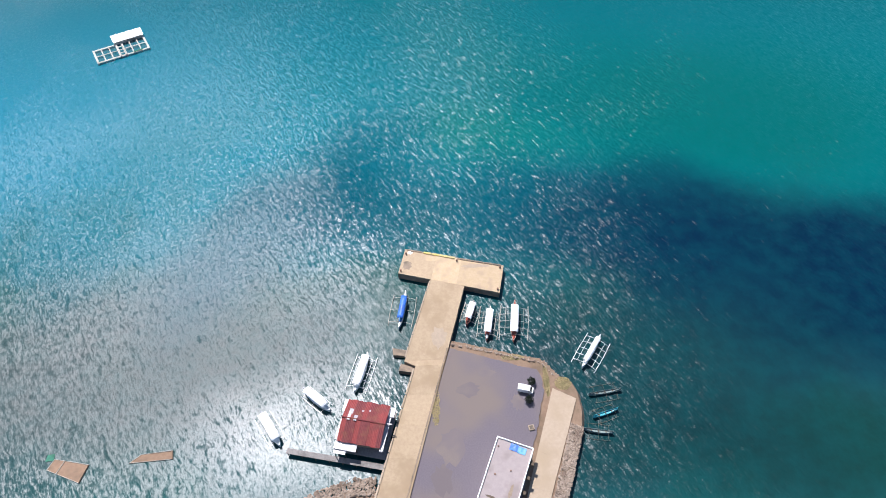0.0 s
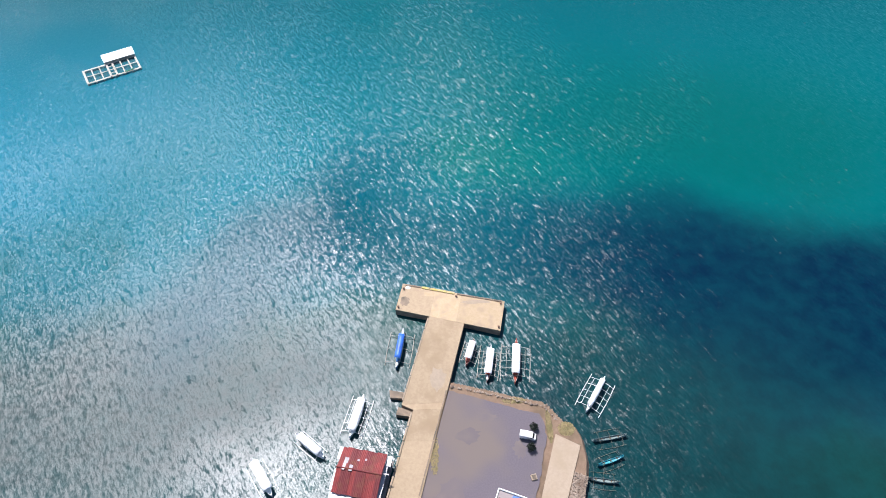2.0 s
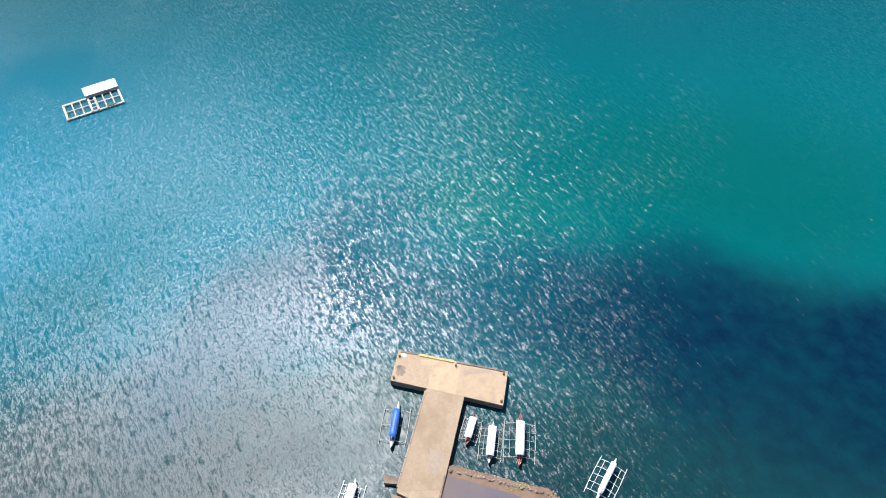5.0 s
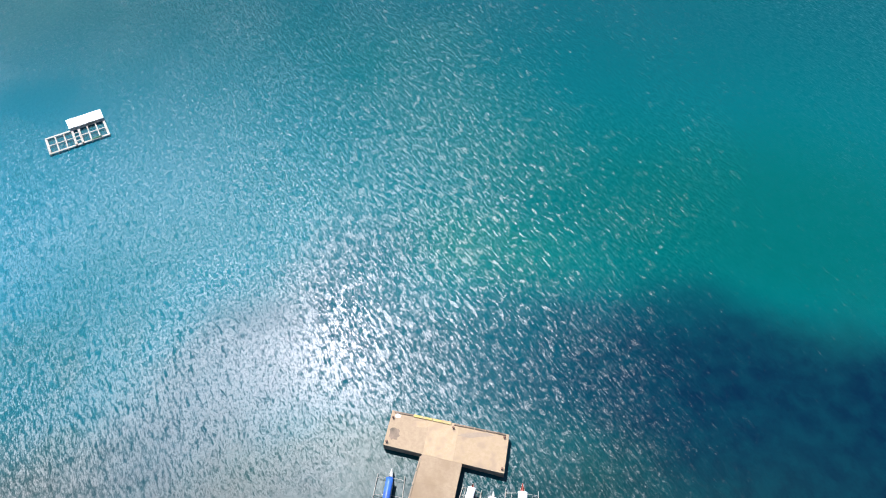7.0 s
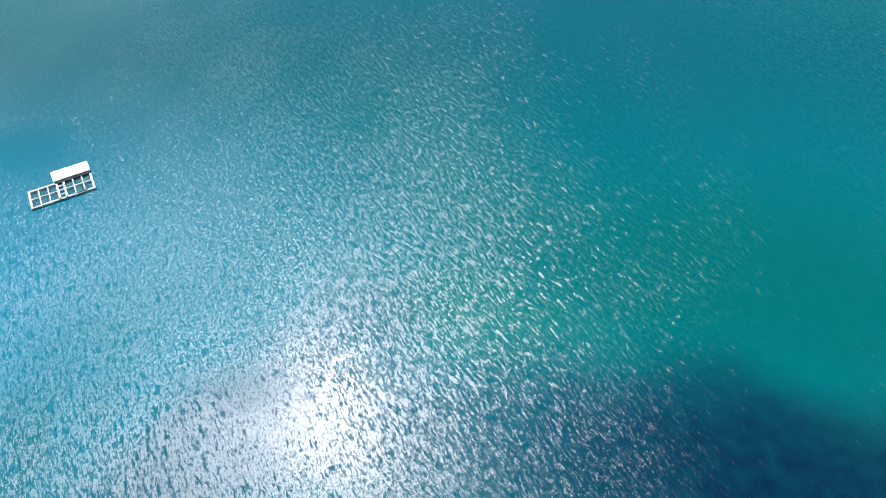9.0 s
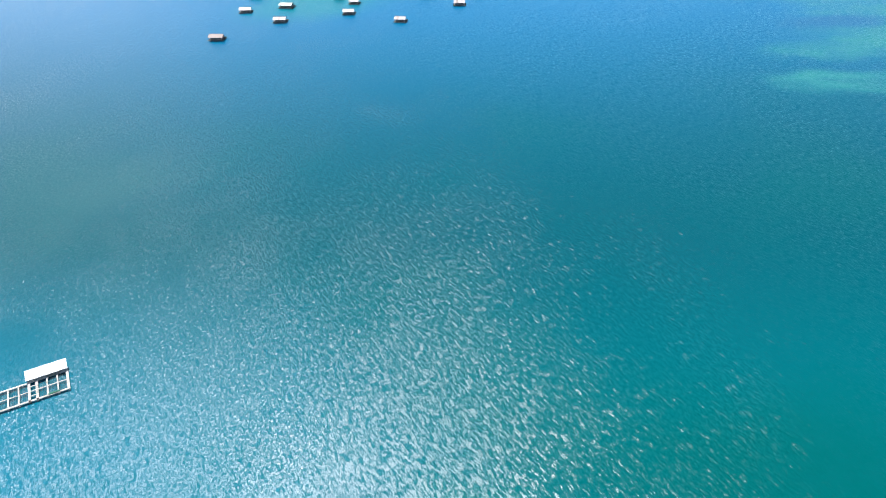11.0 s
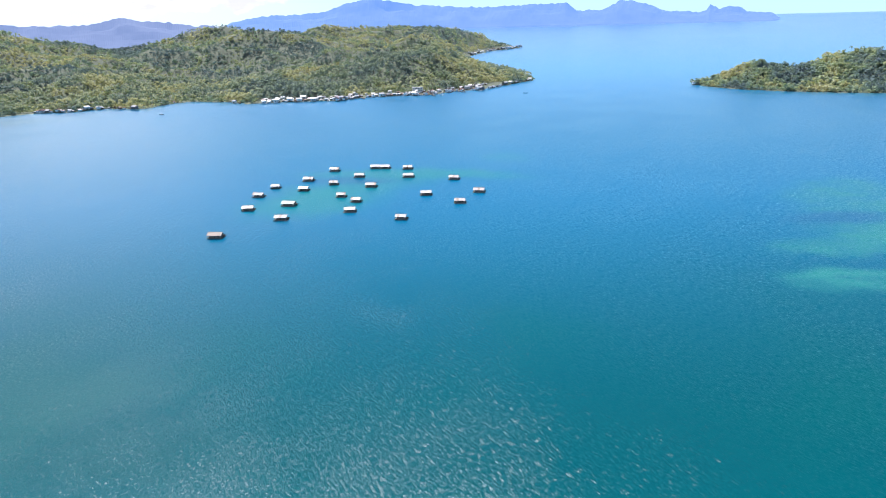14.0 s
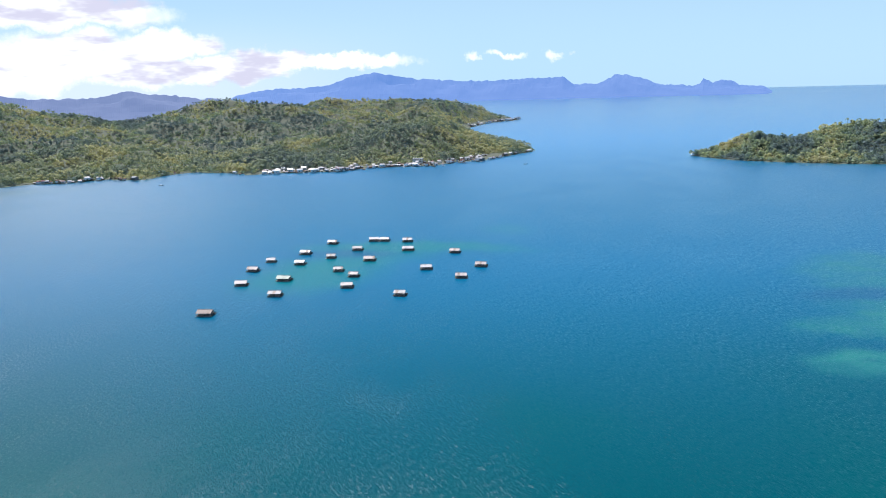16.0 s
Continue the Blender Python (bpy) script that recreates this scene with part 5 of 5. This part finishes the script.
# ---- the red-roofed stilt house ----
def stilt_house():
    ob = thing("stilt_house", pose(-13.1, 51.1, 0, 0, 0, -12.5), "stilt house over the water with a rusty red roof", "house")
    w_, l_ = 7.7, 7.9
    part("floor_deck", cube(-w_ / 2 - 0.5, w_ / 2 + 1.0, -l_ / 2 - 0.9, l_ / 2, 1.5, 1.7, 0.02), PLANK, ob)
    part("wall", cube(-w_ / 2 + 0.5, w_ / 2 - 0.5, -l_ / 2 + 0.6, l_ / 2 - 0.6, 1.703, 4.0), WALL_WARM, ob)
    for i in range(4):
        for j in range(4):
            x, y = -w_ / 2 + 0.2 + (w_ - 0.4) * i / 3, -l_ / 2 + (l_ - 0.3) * j / 3
            part("stilt", rod((x, y, -2.0), (x, y, 1.55), 0.13), WOOD, ob)
    n = 9
    for s in (-1, 1):
        for i in range(n):
            x0, x1 = -w_ / 2 + w_ * i / n, -w_ / 2 + w_ * (i + 1) / n + 0.03
            bm = bmesh.new()
            k = 6
            top, bot = [], []
            drop = 0.03 * ((i * 7 + (s > 0) * 3) % 3)
            for j in range(k + 1):
                x = x0 + (x1 - x0) * j / k
                z = 0.035 * (j % 2)
                top.append((bm.verts.new((x, s * (l_ / 2 + 0.06 * ((i * 5) % 3)), 4.1 + z + drop)), bm.verts.new((x, 0, 5.2 + z + drop))))
                bot.append((bm.verts.new((x, s * (l_ / 2 + 0.06 * ((i * 5) % 3)), 4.05 + z + drop)), bm.verts.new((x, 0, 5.15 + z + drop))))
            for j in range(k):
                bm.faces.new((top[j][0], top[j + 1][0], top[j + 1][1], top[j][1]))
                bm.faces.new((bot[j][0], bot[j][1], bot[j + 1][1], bot[j + 1][0]))
                bm.faces.new((top[j][0], bot[j][0], bot[j + 1][0], top[j + 1][0]))
            part("roof_sheet", bm, RED_ROOF if (i * 5 + (s > 0) * 2) % 7 > 2 else RED_FRESH, ob)
    part("ridge_cap", tube(bmesh.new(), [(-w_ / 2 - 0.1, 0, 5.24), (w_ / 2 + 0.1, 0, 5.24)], 0.16, 8), RED_ROOF, ob)
    for x, y, a, b in ((-2.6, 1.5, 0.7, 1.1), (-2.7, 0.3, 0.5, 1.4), (-1.5, 0.2, 0.6, 1.2), (-0.6, 1.9, 0.4, 0.3), (0.6, 2.2, 0.3, 0.4)):
        z = 5.24 - 1.1 * abs(y) / (l_ / 2)
        t = part("roof_patch", cube(-a / 2, a / 2, -b / 2, b / 2, 0, 0.04), ZINC, ob, "pale patch of new tin sheet")
        t.matrix_basis = pose(x, y, z + 0.02, -math.copysign(math.degrees(math.atan(1.1 / (l_ / 2))), y), 0, 0)
    for i, (x0, x1, y0, y1, z) in enumerate(((-w_ / 2 - 0.3, -0.2, -l_ / 2 - 1.3, -l_ / 2 + 0.1, 3.7), (-w_ / 2 - 0.2, -1.9, -l_ / 2 - 2.0, -l_ / 2 - 1.2, 3.4), (-w_ / 2 - 0.7, -w_ / 2 + 0.2, l_ / 2 - 2.2, l_ / 2 + 0.1, 3.8),
                                             (w_ / 2 + 0.03, w_ / 2 + 1.0, l_ / 2 - 1.9, l_ / 2 - 0.1, 3.9), (w_ / 2 - 0.1, w_ / 2 + 0.55, -l_ / 2 - 0.4, l_ / 2 - 1.8, 3.75), (-w_ / 2 - 0.55, -w_ / 2 + 0.1, -l_ / 2 + 0.4, 0.2, 3.75))):
        part("lean_to_sheet", cube(x0, x1, y0, y1, z, z + 0.05), ZINC, ob, "pale zinc sheet of a lean-to")
        for px in (x0 + 0.1, x1 - 0.1):
            part("lean_to_post", rod((px, (y0 + y1) / 2, 1.6 if y0 > -l_ / 2 - 0.5 else -2.0), (px, (y0 + y1) / 2, z), 0.07), WOOD, ob)
    part("awning_bar", cube(w_ / 2 - 0.9, w_ / 2 + 1.1, 0.4, 0.62, 4.35, 4.45), ZINC, ob)


stilt_house()


def footbridge():
    p, q = Vector((-26.8, 47.8, 0)), Vector((-9.3, 44.1, 0))
    L = (q - p).length
    ob = thing("footbridge", pose(p.x, p.y, 0, 0, 0, math.degrees(math.atan2(q.y - p.y, q.x - p.x))), "narrow grey plank footbridge on posts over the water", "footbridge")
    n = 34
    for i in range(n):
        part("plank", cube(L * i / n + 0.004, L * (i + 1) / n - 0.004, -0.5, 0.5, 1.12, 1.18), PLANK, ob)
    for s in (-0.4, 0.4):
        part("beam", cube(0, L, s - 0.07, s + 0.07, 0.95, 1.117), WOOD, ob)
    for i in range(8):
        x = 0.3 + (L - 0.6) * i / 7
        for s in (-0.4, 0.4):
            part("post", rod((x, s, -2), (x, s, 0.96), 0.09), WOOD, ob)


footbridge()


# ---- sunken fish traps ----
def fish_trap(corners, label, extra):
    x, y = sum(c[0] for c in corners) / 4, sum(c[1] for c in corners) / 4
    ob = thing("fish_trap", pose(x, y, 0), label, "fish trap", "sunken fish traps")
    pts = [(c[0] - x, c[1] - y) for c in corners]
    part("net", prism(pts[::-1], -0.5, [0.05, 0.05, 0.12, 0.12]), NET, ob)
    for i in range(4):
        a, b = pts[i], pts[(i + 1) % 4]
        part("pole", rod((*a, 0.16), (*b, 0.16), 0.09 if i == 2 else 0.05), WOOD if i == 2 else BAMBOO, ob)
    if extra:
        a, b = lerp(pts[0], pts[3], 0.3), lerp(pts[1], pts[2], 0.3)
        part("brace", rod((*a, 0.2), (*b, 0.2), 0.06), BAMBOO, ob)
        part("green_net", prism([(pts[1][0] - 1.6, pts[1][1] - 0.4), (pts[1][0] - 0.2, pts[1][1] - 0.2), (pts[1][0] - 0.3, pts[1][1] + 1.0), (pts[1][0] - 1.5, pts[1][1] + 0.9)], -0.4, 0.08), GREEN_NET, ob, "heap of green netting")


fish_trap([(-68.6, 46.2), (-67.8, 48.1), (-61.5, 46.9), (-62.3, 43.7)], "half-sunken brown net trap with a bamboo frame", True)
fish_trap([(-54.5, 46.9), (-52.7, 48.4), (-47.3, 49.0), (-47.0, 47.4)], "sunken brown net trap slanting under the water", False)


# ---- small things in the yard ----
def mini_truck():
    ob = thing("mini_truck", pose(16.2, 57.6, 1.5, 0, 0, -104) @ Matrix.Scale(0.82, 4), "small white covered utility truck parked in the yard", "truck")
    bm = cube(-0.72, 0.72, -1.75, 0.5, 0.45, 1.75, 0.08)
    part("cargo_box", bm, WHITE, ob)
    bm = bmesh.new()
    prof = [(0.52, 0.45), (1.72, 0.45), (1.75, 0.95), (1.45, 1.05), (0.95, 1.66), (0.52, 1.7)]
    l_, r_ = [bm.verts.new((-0.7, y, z)) for y, z in prof], [bm.verts.new((0.7, y, z)) for y, z in prof]
    bm.faces.new(l_)
    bm.faces.new(r_[::-1])
    for i in range(6):
        j = (i + 1) % 6
        bm.faces.new((l_[i], r_[i], r_[j], l_[j]))
    part("cab", bm, WHITE, ob)
    bm = bmesh.new()
    q = [bm.verts.new(p) for p in ((-0.6, 1.43, 1.115), (0.6, 1.43, 1.115), (0.58, 1.02, 1.615), (-0.58, 1.02, 1.615))]
    f_ = bm.faces.new(q)
    bmesh.ops.solidify(bm, geom=[f_], thickness=0.02)
    part("windscreen", bm, GLASS, ob, "dark windscreen")
    for s in (-1, 1):
        part("side_window", cube(s * 0.705 - 0.006, s * 0.705 + 0.006, 0.62, 1.15, 1.1, 1.5), GLASS, ob)
        part("headlight", cube(s * 0.52 - 0.12, s * 0.52 + 0.12, 1.75, 1.785, 0.68, 0.82), ZINC, ob)
        for y in (-1.15, 1.1):
            wheel = part("wheel", rod((s * 0.55, y, 0.28), (s * 0.72, y, 0.28), 0.28, 14), RUBBER, ob)
            part("rim", rod((s * 0.70, y, 0.28), (s * 0.732, y, 0.28), 0.17, 12), ZINC, wheel, "pale steel wheel rim")
    part("bumper", cube(-0.66, 0.66, 1.755, 1.86, 0.42, 0.58, 0.02), RUBBER, ob)


mini_truck()


def shrub(x, y, r, seed):
    ob = thing("shrub", pose(x, y, 1.5), "small dark round-crowned shrub in the yard", "shrub", "shrubs beside the parked truck")
    part("trunk", tube(bmesh.new(), [(0, 0, 0), (0.03, 0.02, 0.35), (0, 0, 0.8)], 0.06, 6, 0.6), WOOD, ob)
    rng = np.random.RandomState(seed)
    bm = bmesh.new()
    for _ in range(420):
        u = rng.normal(size=3)
        u /= np.linalg.norm(u)
        p = Vector(u * r * rng.uniform(0.45, 1.0) * np.array([1, 1, 0.75])) + Vector((0, 0, 0.9))
        t, s = Vector(rng.normal(size=3)).normalized(), Vector(rng.normal(size=3)).normalized()
        k = rng.uniform(0.06, 0.12)
        bm.faces.new([bm.verts.new(p + t * k * 1.6), bm.verts.new(p + s * k), bm.verts.new(p - t * k * 1.6), bm.verts.new(p - s * k)])
    part("crown", bm, SHRUB_LEAF, ob)


shrub(17.5, 59.1, 0.85, 1)
shrub(16.6, 55.4, 0.85, 2)
c = thing("concrete_block", pose(16.5, 50.3, 1.5, 0, 0, 12), "low pale concrete block in the yard", "block")
part("body", cube(-0.5, 0.5, -0.5, 0.5, 0, 0.35, 0.04), CONCRETE_PALE, c)
part("lid", cube(-0.36, 0.36, -0.36, 0.36, 0.353, 0.42, 0.02), CONCRETE_SIDE, c)
